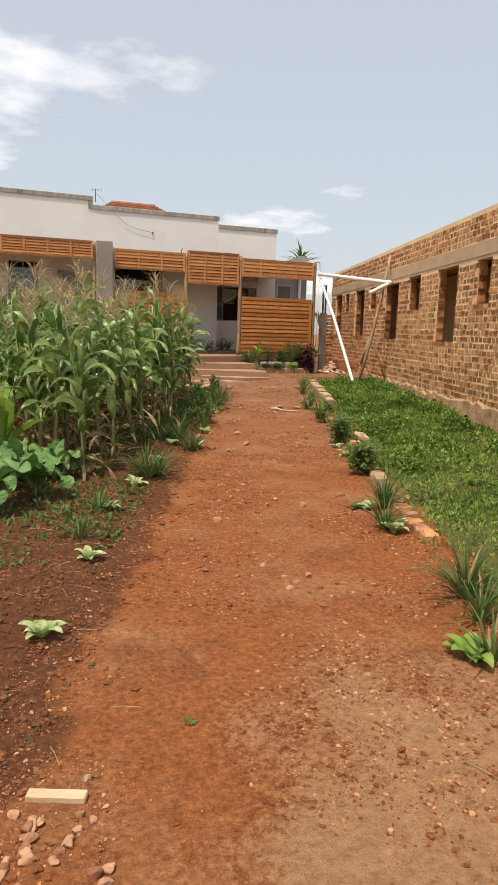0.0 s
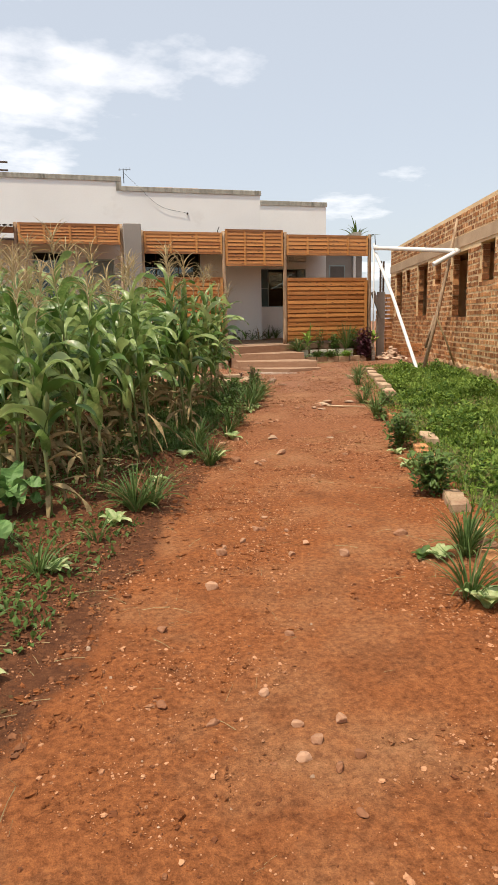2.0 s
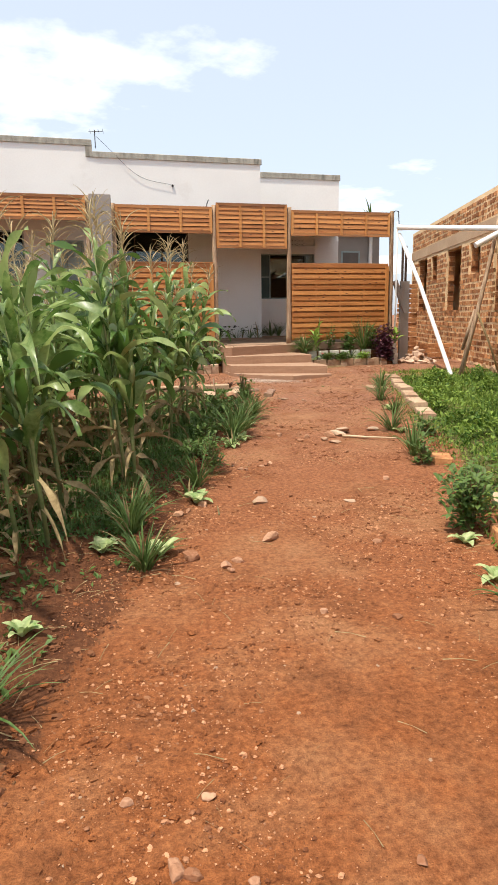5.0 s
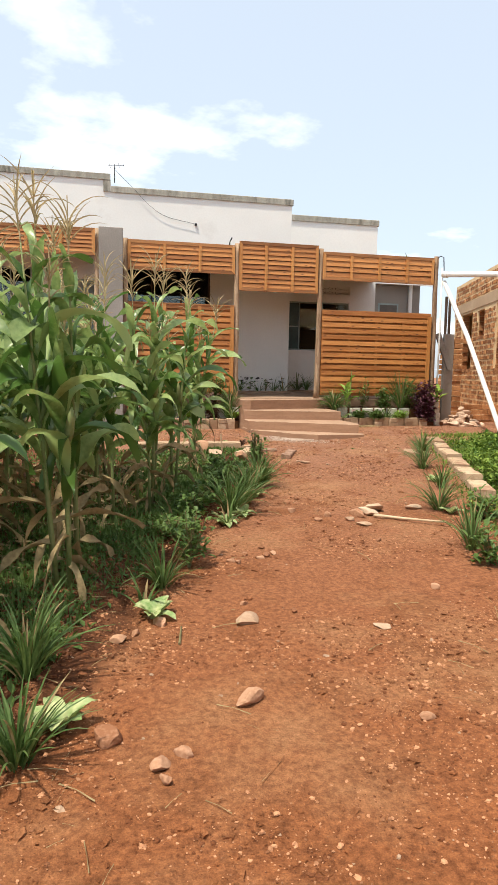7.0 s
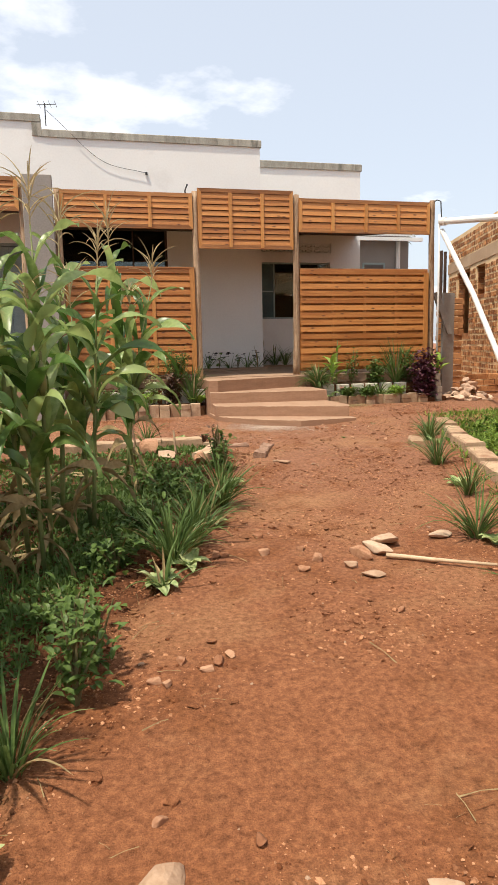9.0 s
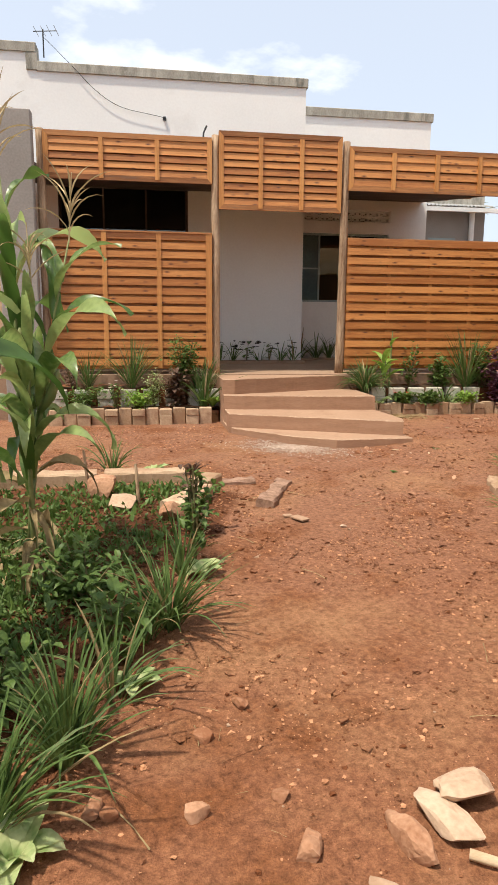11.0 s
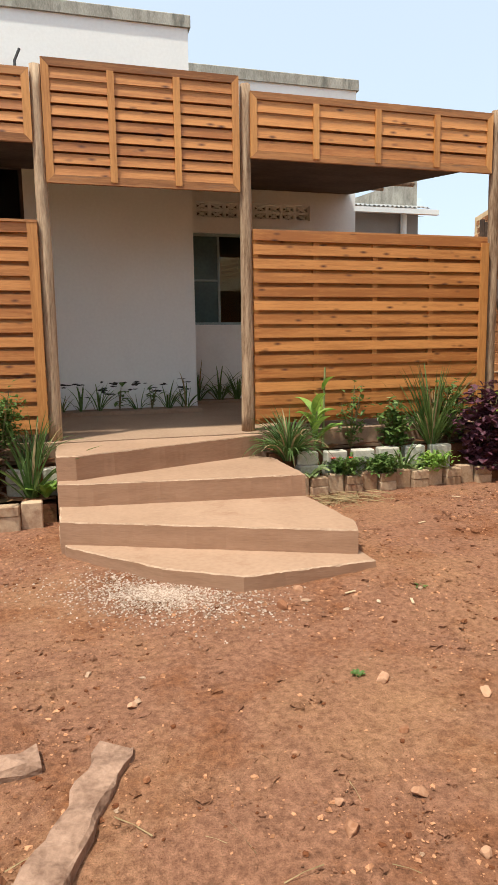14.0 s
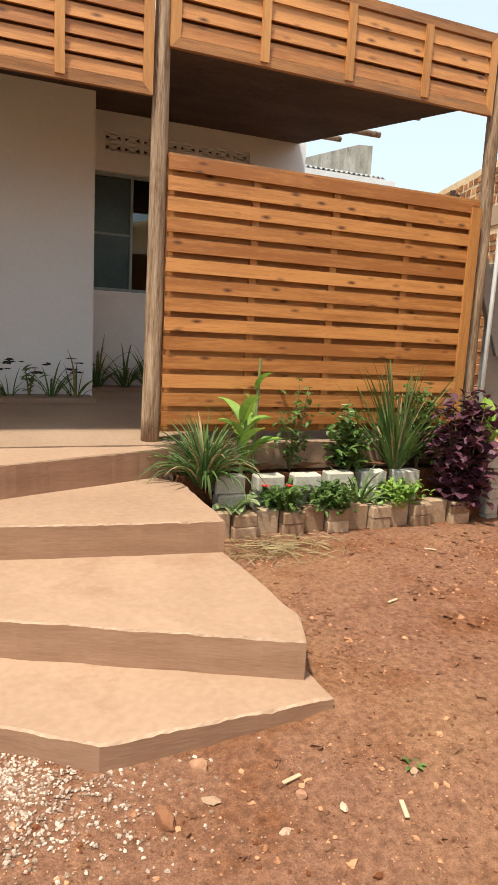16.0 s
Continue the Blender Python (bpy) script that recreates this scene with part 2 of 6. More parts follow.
M_OLDBRICK = material("weathered_brick_beam", (0.15, 0.08, 0.05), (0.40, 0.25, 0.17), 9, 50, 0.95, 0.9)
M_PALESTONE = material("pale_stone", (0.36, 0.225, 0.14), (0.56, 0.40, 0.275), 6, 50, 0.9, 0.6, vary=0.3)
M_GRAVEL = material("path_pebbles", (0.15, 0.049, 0.017), (0.54, 0.265, 0.135), 9, 60, 0.95, 0.4, island=0.7)
M_CHIPS = material("crushed_white_stone", (0.31, 0.205, 0.14), (0.55, 0.43, 0.34), 20, 60, 0.9, 0.4, island=0.7)
M_PVC = material("white_plastic_pipe", (0.70, 0.69, 0.64), (0.84, 0.83, 0.79), 3, 40, 0.35, 0.05, spec=0.5)
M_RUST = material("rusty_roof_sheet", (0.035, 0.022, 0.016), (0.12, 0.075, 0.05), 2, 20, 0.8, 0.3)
M_TIN = material("galvanised_sheet", (0.34, 0.34, 0.33), (0.55, 0.55, 0.54), 2, 30, 0.5, 0.1, metallic=0.6)
M_STEEL = material("painted_window_steel", (0.22, 0.29, 0.28), (0.36, 0.43, 0.42), 5, 50, 0.45, 0.05)
M_SHUTTER = material("teal_painted_pane", (0.028, 0.062, 0.062), (0.06, 0.115, 0.11), 3, 25, 0.3, 0.03, spec=0.5)
# room dimness put into the colour; stands in for dark interiors behind glass
M_DARKROOM = material("dark_room_shade", (0.10, 0.09, 0.08), (0.17, 0.15, 0.13), 2, 30, 0.9, 0.1)
M_TILE = material("clay_roof_tile", (0.26, 0.10, 0.06), (0.42, 0.19, 0.12), 3, 30, 0.85, 0.4, vary=0.3)
M_WIRE = material("black_cable", (0.025, 0.025, 0.025), (0.06, 0.06, 0.06), 5, 50, 0.5, 0.0)
M_CORN = material("maize_leaf", (0.085, 0.165, 0.032), (0.36, 0.46, 0.165), 4, 30, 0.36, 0.15, spec=0.6, vary=0.6, through_light=0.4, stain=(0.34, 0.29, 0.10), stain_scale=3.0, stain_from=0.62, stain_to=0.74)
M_STALK = material("maize_stalk", (0.11, 0.17, 0.05), (0.25, 0.24, 0.10), 5, 30, 0.6, 0.2)
M_TASSEL = material("dry_tassel", (0.36, 0.27, 0.14), (0.64, 0.52, 0.31), 9, 40, 0.85, 0.1, through_light=0.2)
M_STRAW = material("dry_straw", (0.20, 0.14, 0.065), (0.44, 0.33, 0.17), 8, 40, 0.9, 0.1, through_light=0.2)
M_BLADE = material("long_grass_blade", (0.045, 0.095, 0.020), (0.17, 0.25, 0.075), 7, 30, 0.55, 0.1, through_light=0.3)
M_LEAF = material("shrub_leaf", (0.045, 0.095, 0.018), (0.165, 0.245, 0.060), 7, 30, 0.5, 0.1, through_light=0.3)
M_BRIGHT = material("bright_leaf", (0.14, 0.28, 0.04), (0.34, 0.46, 0.09), 6, 25, 0.45, 0.1, through_light=0.35)
M_CREAM = material("cream_variegated_leaf", (0.16, 0.30, 0.07), (0.66, 0.67, 0.36), 16, 30, 0.5, 0.1, through_light=0.3)
M_KALE = material("kale_leaf", (0.06, 0.15, 0.032), (0.20, 0.33, 0.105), 7, 30, 0.55, 0.3, through_light=0.2)
M_PURPLE = material("purple_leaf", (0.06, 0.019, 0.030), (0.165, 0.060, 0.082), 7, 30, 0.5, 0.1, through_light=0.15)
M_BRONZE = material("bronze_leaf", (0.07, 0.035, 0.025), (0.17, 0.10, 0.06), 7, 30, 0.5, 0.1, through_light=0.2)
M_RED = material("red_petal", (0.55, 0.02, 0.015), (0.75, 0.06, 0.03), 9, 30, 0.5, 0.0, through_light=0.2)
M_LAWN = material("lawn_leaf", (0.050, 0.112, 0.012), (0.245, 0.345, 0.060), 0.9, 12, 0.6, 0.0, through_light=0.3, island=0.5)
M_TWIG = material("plant_stem", (0.10, 0.10, 0.04), (0.22, 0.17, 0.08), 8, 40, 0.8, 0.2)
M_PALEWOOD = material("sawn_offcut", (0.46, 0.32, 0.19), (0.66, 0.50, 0.33), 4, 30, 0.8, 0.2, stretch=(1, 6, 6), space="object")
M_RUBBLE = material("rubble", (0.36, 0.22, 0.14), (0.60, 0.43, 0.31), 5, 40, 0.95, 0.6, vary=0.3)


def glass_material():
    """A window pane: dark room behind, clear reflections in front."""
    m = bpy.data.materials.new("window_glass")
    m.use_nodes = True
    n, l = m.node_tree.nodes, m.node_tree.links
    gl = n.new("ShaderNodeBsdfGlossy")
    gl.inputs["Roughness"].default_value = 0.015
    gl.inputs["Color"].default_value = (0.9, 0.93, 0.92, 1)
    tr = n.new("ShaderNodeBsdfTransparent")
    tr.inputs["Color"].default_value = (0.55, 0.66, 0.64, 1)
    fr = n.new("ShaderNodeFresnel")
    fr.inputs["IOR"].default_value = 1.75
    mx = n.new("ShaderNodeMixShader")
    l.new(fr.outputs[0], mx.inputs[0])
    l.new(tr.outputs[0], mx.inputs[1])
    l.new(gl.outputs[0], mx.inputs[2])
    l.new(mx.outputs[0], n["Material Output"].inputs["Surface"])
    return m


M_GLASS = glass_material()

# ---- building helpers ----


class Geo:
    """Collects vertices and faces for one mesh."""

    def __init__(self):
        self.v, self.f = [], []

    def add(self, verts, faces):
        k = len(self.v)
        self.v += [tuple(p) for p in verts]
        self.f += [tuple(i + k for i in q) for q in faces]
        return self

    def box(self, x0, x1, y0, y1, z0, z1, c=0.0):
        """A box with chamfered upright and top edges when c is given."""
        if not c:
            return self.add([(x0, y0, z0), (x1, y0, z0), (x1, y1, z0), (x0, y1, z0), (x0, y0, z1), (x1, y0, z1), (x1, y1, z1), (x0, y1, z1)],
                            [(0, 3, 2, 1), (4, 5, 6, 7), (0, 1, 5, 4), (1, 2, 6, 5), (2, 3, 7, 6), (3, 0, 4, 7)])
        lo = [(x0 + c, y0, z0), (x1 - c, y0, z0), (x1, y0 + c, z0), (x1, y1 - c, z0), (x1 - c, y1, z0), (x0 + c, y1, z0), (x0, y1 - c, z0), (x0, y0 + c, z0)]
        mid = [(x, y, z1 - c) for x, y, _ in lo]
        d = c
        top = [(min(max(x, x0 + d), x1 - d), min(max(y, y0 + d), y1 - d), z1) for x, y, _ in lo]
        fs = [tuple(range(7, -1, -1))]
        for i in range(8):
            j = (i + 1) % 8
            fs.append((i, j, 8 + j, 8 + i))
        tops = [(x0 + d, y0 + d, z1), (x1 - d, y0 + d, z1), (x1 - d, y1 - d, z1), (x0 + d, y1 - d, z1)]
        fs += [(8, 9, 17, 16), (9, 10, 17), (10, 11, 18, 17), (11, 12, 18), (12, 13, 19, 18), (13, 14, 19), (14, 15, 16, 19), (15, 8, 16), (16, 17, 18, 19)]
        return self.add(lo + mid + tops, fs)

    def prism(self, outline, z0, z1):
        n = len(outline)
        vs = [(x, y, z0) for x, y in outline] + [(x, y, z1) for x, y in outline]
        return self.add(vs, [tuple(range(n - 1, -1, -1)), tuple(range(n, 2 * n))] + [(i, (i + 1) % n, n + (i + 1) % n, n + i) for i in range(n)])

    def tube(self, pts, radii, sides=8, cap=True):
        """A tube through points with a radius at each."""
        pts = [Vector(p) for p in pts]
        rings = []
        k = len(self.v)
        for i, p in enumerate(pts):
            d = (pts[min(i + 1, len(pts) - 1)] - pts[max(i - 1, 0)]).normalized()
            a = d.cross(Vector((0.31, 0.95, 0.1)) if abs(d.z) > 0.9 else Vector((0, 0, 1))).normalized()
            b = d.cross(a)
            r = radii[i] if isinstance(radii, (list, tuple)) else radii
            for s in range(sides):
                w = 2 * math.pi * s / sides
                self.v.append(tuple(p + a * (r * math.cos(w)) + b * (r * math.sin(w))))
        for i in range(len(pts) - 1):
            for s in range(sides):
                q = (s + 1) % sides
                self.f.append((k + i * sides + s, k + i * sides + q, k + (i + 1) * sides + q, k + (i + 1) * sides + s))
        if cap:
            self.f.append(tuple(k + s for s in range(sides - 1, -1, -1)))
            self.f.append(tuple(k + (len(pts) - 1) * sides + s for s in range(sides)))
        return self

    def blade(self, base, yaw, length, width, rise=70, droop=110, seg=6, fold=0.25, wave=0.0, twist=0.0, shape="blade"):
        """A curved leaf with a folded midrib that starts at base, rising at 'rise' degrees and bending down by 'droop'."""
        p = Vector(base)
        out = Vector((math.cos(yaw), math.sin(yaw), 0))
        side = Vector((-out.y, out.x, 0))
        rows, step = [], length / seg
        for i in range(seg + 1):
            s = i / seg
            if shape == "blade":
                w = width * min(1, 0.45 + 2.2 * s) * (1 - s ** 2.2) ** 0.8
            else:
                w = width * math.sin(math.pi * min(1, 0.08 + 0.92 * s)) ** 0.8
            w = max(w, width * 0.03)
            a = radians(rise - droop * s ** 1.2)
            d = out * math.cos(a) + Vector((0, 0, math.sin(a)))
            up = side.cross(d) * -1
            tw = twist * s
            sd = side * math.cos(tw) + up * math.sin(tw)
            lift = fold * w
            wv = wave * width * math.sin(s * 11 + yaw * 3)
            rows.append((p + sd * (w / 2) + up * (lift + wv), p.copy(), p - sd * (w / 2) + up * (lift - wv)))
            p = p + d * step
        k = len(self.v)
        for r in rows:
            self.v += [tuple(q) for q in r]
        for i in range(seg):
            a = k + i * 3
            self.f += [(a, a + 1, a + 4, a + 3), (a + 1, a + 2, a + 5, a + 4)]
        return self

    def mesh(self, name, mat, smooth=False):
        me = bpy.data.meshes.new(name)
        me.from_pydata(self.v, [], self.f)
        me.materials.append(mat)
        if smooth:
            me.polygons.foreach_set("use_smooth", [True] * len(me.polygons))
        me.update()
        return me


def part(name, geo, mat, parent, label="", smooth=False):
    """One mesh object under a thing or a part."""
    ob = new(name, geo if isinstance(geo, bpy.types.Mesh) else geo.mesh(name, mat, smooth))
    ob.parent = parent
    if label:
        ob["label"] = label
    return ob


def thing(name, at, label, category, group="", turn=0.0, kind=""):
    """An empty at the base of a thing, which parents its parts."""
    ob = new(name)
    ob.empty_display_size = 0.1
    ob.matrix_basis = pose(*at, 0, 0, turn)
    return tagged(ob, label, category, group, kind)


def solid(name, geo, mat, label, category, at=(0, 0, 0), turn=0.0, group="", kind="", smooth=False):
    """A top-level thing of one mesh."""
    ob = new(name, geo if isinstance(geo, bpy.types.Mesh) else geo.mesh(name, mat, smooth))
    ob.matrix_basis = pose(*at, 0, 0, turn)
    return tagged(ob, label, category, group, kind)


def edge(y):
    """x of the path's left edge."""
    return -1.2 + 0.395 * y


def ground_z(x, y):
    """Height of the ground: a gentle rise towards the house, with the trodden path a little lower."""
    base = float(np.interp(y, [4, 9, 15.5, 17.0, 18.6], [-0.1, -0.1, 0.19, 0.23, 0.27]))
    u = x - edge(y)
    rough = 0.03 * noise.noise((x * 0.9, y * 0.9, 0)) + 0.012 * noise.noise((x * 4.1, y * 4.1, 3))
    if y < 16.4:
        bank = 0.07 * max(0.0, min(1.0, -u / 0.5)) + 0.03 * max(0.0, min(1.0, (u - 2.3) / 0.4))
    else:
        bank = 0.0
    if y > 16.2:
        base += 0.06 * max(0.0, min(1.0, (x - 6.5) / 0.7)) * min(1.0, (y - 16.2) / 0.8)
    soft = 1.0 if (u < -0.1 or u > 2.5) and y < 16 else 0.45
    near = max(0.0, min(1.0, (18.3 - y) / 0.6))
    return base + (bank + rough * soft) * (1.0 if y < 17 else near)


# ---- ground ----


def build_ground():
    def axis(lo, hi, step, far):
        fine = np.arange(lo, hi + 1e-6, step)
        grow = np.cumsum(np.geomspace(step * 2, 70, 26))
        grow = grow[grow < far]
        return np.concatenate([(lo - grow)[::-1], fine, hi + grow])
    xs, ys = axis(-4.0, 11.0, 0.09, 900), axis(0.0, 19.0, 0.09, 900)
    nx, ny = len(xs), len(ys)
    vs = []
    for y in ys:
        for x in xs:
            z = ground_z(x, y)
            if -1 < x < 8 and -0.5 < y < 18.5:
                z += 0.012 * noise.noise((x * 11, y * 11, 7)) + 0.006 * noise.noise((x * 23, y * 23, 9))
            vs.append((x, y, z))
    fs = [(j * nx + i, j * nx + i + 1, (j + 1) * nx + i + 1, (j + 1) * nx + i) for j in range(ny - 1) for i in range(nx - 1)]
    me = bpy.data.meshes.new("ground")
    me.from_pydata(vs, [], fs)
    me.materials.append(M_SOIL)
    bed_a, turf_a, sand_a = [], [], []
    for x, y, _ in vs:
        u = x - edge(y) + 0.22 * noise.noise((x * 1.7, y * 1.7, 5)) + 0.10 * noise.noise((x * 6, y * 6, 1))
        inside = max(0.0, min(1.0, (15.75 - y) / 0.3)) * max(0.0, min(1.0, (y + 3) / 0.5))
        bed_a.append(inside * max(0.0, min(1.0, 0.5 - (u - 0.04) / 0.36)))
        lawn = max(0.0, min(1.0, (17.1 - y) / 0.8)) * max(0.0, min(1.0, (y - 2.6) / 1.0)) * (1.0 if x < 9.4 + 0.31 * (y - 12.45) else 0.0)
        turf_a.append(lawn * max(0.0, min(1.0, 0.5 + (u - 2.78) / 0.35)))
        sand_a.append(max(0.0, min(0.6, 0.95 - math.hypot(x - 1.6, (y - 1.75) * 0.9) / 1.7 + 0.3 * noise.noise((x * 2, y * 2, 8)))))
    for key, vals in (("bed", bed_a), ("turf", turf_a), ("sand", sand_a)):
        me.attributes.new(key, "FLOAT", "POINT").data.foreach_set("value", vals)
    me.polygons.foreach_set("use_smooth", [True] * len(fs))
    ob = new("ground", me)
    tagged(ob, "trodden red laterite earth with pebbles and darker garden soil", "ground", kind="structure")


build_ground()

# ---- house walls ----
FLOOR = 0.90


def wall_with_openings(geo, x0, x1, y0, y1, z0, z1, holes):
    """A wall along x, cut by holes (x0, x1, z0, z1)."""
    xs = sorted({x0, x1, *[h[0] for h in holes], *[h[1] for h in holes]})
    for a, b in zip(xs, xs[1:]):
        cuts = sorted([(h[2], h[3]) for h in holes if h[0] <= a and h[1] >= b])
        z = z0
        for lo, hi in cuts:
            geo.box(a, b, y0, y1, z, lo)
            z = hi
        geo.box(a, b, y0, y1, z, z1)
    return geo


def structure(name, geo, mat, label="", category="wall"):
    return tagged(new(name, geo.mesh(name, mat)), label, category, kind="structure")


structure("wall_front_left", wall_with_openings(Geo(), -9, 2.71, 21.47, 21.7, 0.2, 5.41, [(0.2, 1.08, 2.0, 3.5), (1.63, 2.42, FLOOR, 3.3)]), M_WHITE,
          "white painted plaster house wall behind the veranda")
structure("wall_front", wall_with_openings(Geo(), 2.71, 6.79, 21.47, 21.7, 0.2, 5.16, [(2.95, 4.93, 1.95, 3.6)]), M_WHITE,
          "white painted plaster house wall with black stain and shadow marks at its foot")
structure("wall_recess_side", Geo().box(6.56, 6.79, 21.7, 22.45, 0.2, 5.16), M_WHITE, "white plaster return of the house wall")
structure("wall_recess", wall_with_openings(Geo(), 6.79, 9.3, 22.45, 22.68, 0.2, 5.06, [(6.83, 8.6, 1.93, 3.13), (7.03, 8.62, 3.33, 3.53)]), M_WHITE,
          "white plaster wall set back, with a steel window")
structure("wall_house_side", Geo().box(9.07, 9.3, 22.68, 31.0, 0.2, 5.06), M_WHITE, "white plaster side wall of the house")
structure("wall_house_back", Geo().box(-9, 9.3, 31.0, 31.2, 0.2, 5.06), M_WHITE, "plain back wall of the house")
structure("wall_house_far_side", Geo().box(-9.2, -9.0, 21.47, 31.2, 0.2, 5.41), M_WHITE, "plain end wall of the house")
# unseen room wall and slab, coloured dark in place of interior shade
structure("wall_rooms", Geo().box(-8.9, 9.0, 24.4, 24.5, 0.2, 4.9), M_DARKROOM, "inner wall coloured dark for the unlit rooms behind the windows")
structure("room_ceiling", Geo().box(-9.0, 6.55, 21.71, 31.0, 4.6, 4.7).box(6.552, 9.06, 22.69, 31.0, 4.6, 4.7), M_DARKROOM, "flat slab over the rooms, coloured dark as if unlit", "ceiling")
# weathered copings on the parapet
structure("coping_left", Geo().box(-9.02, 2.73, 21.44, 21.73, 5.41, 5.54, 0.01), M_CAP, "grey weathered cement coping of the parapet", "coping")
structure("coping_notch", Geo().box(2.58, 2.735, 21.445, 21.735, 5.17, 5.408), M_CAP, "grey weathered cement end of the higher parapet", "coping")
structure("coping_front", Geo().box(2.738, 6.82, 21.44, 21.73, 5.16, 5.29, 0.01), M_CAP, "grey weathered cement coping with dark rain streaks", "coping")
structure("coping_recess", Geo().box(6.825, 9.33, 22.42, 22.71, 5.06, 5.2, 0.01), M_CAP, "grey weathered cement coping with dark rain streaks", "coping")
structure("coping_side", Geo().box(9.05, 9.33, 22.712, 31.2, 5.06, 5.2, 0.01), M_CAP, "grey weathered cement coping of the side wall", "coping")
# veranda floor and its low plinth
structure("veranda_floor", Geo().add([(x, y, z) for x in (-9, 9.3) for y, z in ((19.37, 0.0), (21.47, 0.0), (21.47, FLOOR), (19.37, 0.846))], [(0, 1, 2, 3), (7, 6, 5, 4), (0, 4, 5, 1), (1, 5, 6, 2), (2, 6, 7, 3), (3, 7, 4, 0)]), M_FLOOR, "brown cement veranda floor, dusty", "floor")
structure("recess_floor", Geo().box(6.79, 9.3, 21.475, 22.45, 0.0, FLOOR), M_FLOOR, "brown cement floor of the recess", "floor")
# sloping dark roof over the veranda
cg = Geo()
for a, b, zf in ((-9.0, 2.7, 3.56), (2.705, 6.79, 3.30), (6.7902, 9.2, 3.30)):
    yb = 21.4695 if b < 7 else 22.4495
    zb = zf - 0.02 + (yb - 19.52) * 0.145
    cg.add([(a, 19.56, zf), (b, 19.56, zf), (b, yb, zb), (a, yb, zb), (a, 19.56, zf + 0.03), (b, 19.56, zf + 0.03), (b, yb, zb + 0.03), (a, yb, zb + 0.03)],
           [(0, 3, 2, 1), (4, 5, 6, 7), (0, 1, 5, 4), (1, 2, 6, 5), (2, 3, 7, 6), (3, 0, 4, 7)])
# the underside takes the near-black brown sheet colour
structure("veranda_ceiling", cg, M_RUST, "dark brown boarded underside of the veranda roof", "ceiling")

# ---- brick building ----


def wall_x(y):
    return 9.1 + 0.31 * (y - 12.45)


WALL_TURN = math.atan(0.31)
WALL_K = math.sqrt(1 + 0.31 ** 2)
WALL_LEN = 20.0
W0 = 5.6
OPENINGS = [(7.85, 9.0, 1.49, 3.15), (10.1, 10.75, 2.24, 3.18), (11.66, 12.85, 1.49, 3.15), (14.0, 14.9, 2.24, 3.15),
            (15.75, 17.1, 1.49, 3.05), (18.05, 18.85, 2.35, 3.08), (19.5, 20.8, 1.55, 3.12), (21.8, 22.5, 2.4, 3.08), (23.0, 24.2, 1.55, 3.1)]
BRICK_HOLES = [((a - W0) * WALL_K, (b - W0) * WALL_K, c, d) for a, b, c, d in OPENINGS]
BRICK_LEN = (25.1 - W0) * WALL_K
brick_building = thing("brick_building", (wall_x(W0), W0, 0.0), "unfinished red brick building with empty window openings", "building",
                       turn=90 - math.degrees(WALL_TURN))
# the building's frame: local x along the wall, local -y away from the path
cuts = sorted({0.0, BRICK_LEN, *[h[0] for h in BRICK_HOLES], *[h[1] for h in BRICK_HOLES]})
for a, b in zip(cuts, cuts[1:]):
    z = -0.3
    for h in [h for h in BRICK_HOLES if h[0] <= a and h[1] >= b]:
        part("mortar_panel", Geo().box(a, b, -0.22, -0.009, z, h[2]), M_MORTAR, brick_building)
        z = min(h[3], 3.1)
    part("mortar_panel", Geo().box(a, b, -0.22, -0.009, z, 3.16), M_MORTAR, brick_building)
part("mortar_panel", Geo().box(0, BRICK_LEN, -0.22, -0.009, 3.42, 4.03), M_MORTAR, brick_building, "pale clay mortar with wide joints")
part("ring_beam", Geo().box(-0.005, BRICK_LEN + 0.005, -0.225, 0.008, 3.16, 3.42), M_BAND, brick_building, "rough cast concrete ring beam")
fg, ring = Geo(), []
for i in range(241):
    a = BRICK_LEN * i / 240
    h = 0.13 + 0.12 * noise.noise((a * 0.7, 2, 1)) + 0.09 * noise.noise((a * 3.3, 5, 1)) + 0.04 * noise.noise((a * 11, 5, 1))
    ya = 0.03 + 0.02 * noise.noise((a * 2, 0, 4)) + 0.012 * noise.noise((a * 9, 0, 4))
    ring += [(a, -0.2, -0.3), (a, ya, -0.3), (a, ya, 0.20 + h), (a, 0.004, 0.24 + h), (a, -0.2, 0.24 + h)]
fg.add(ring, [(i * 5 + k, i * 5 + 5 + k, i * 5 + 6 + k, i * 5 + 1 + k) for i in range(240) for k in range(4)])
part("rendered_footing", fg, M_FOOT, brick_building, "crumbling mud-splashed footing")
part("end_wall", Geo().box(BRICK_LEN - 0.2, BRICK_LEN - 0.002, -7, -0.225, -0.3, 4.03), M_MORTAR, brick_building)
part("near_end_wall", Geo().box(0.0, 0.2, -7, -0.225, -0.3, 4.03), M_MORTAR, brick_building)
part("rear_wall", Geo().box(0, BRICK_LEN, -7.2, -7.0, -0.3, 4.03), M_MORTAR, brick_building)
# unseen partition, added close behind the openings to keep them dark
part("inner_wall", Geo().box(0.25, BRICK_LEN - 0.25, -2.2, -2.0, -0.3, 3.4), M_MORTAR, brick_building)
# unseen slab added to block daylight, so the openings read dark
part("deck", Geo().box(0.01, BRICK_LEN - 0.01, -6.99, -0.23, 3.44, 3.5), M_BAND, brick_building)
part("cross_wall", Geo().box(BRICK_LEN * 0.5, BRICK_LEN * 0.5 + 0.2, -6.9, -2.21, -0.3, 3.4), M_MORTAR, brick_building)


# ---- veranda panels and posts ----
SLATS = {}


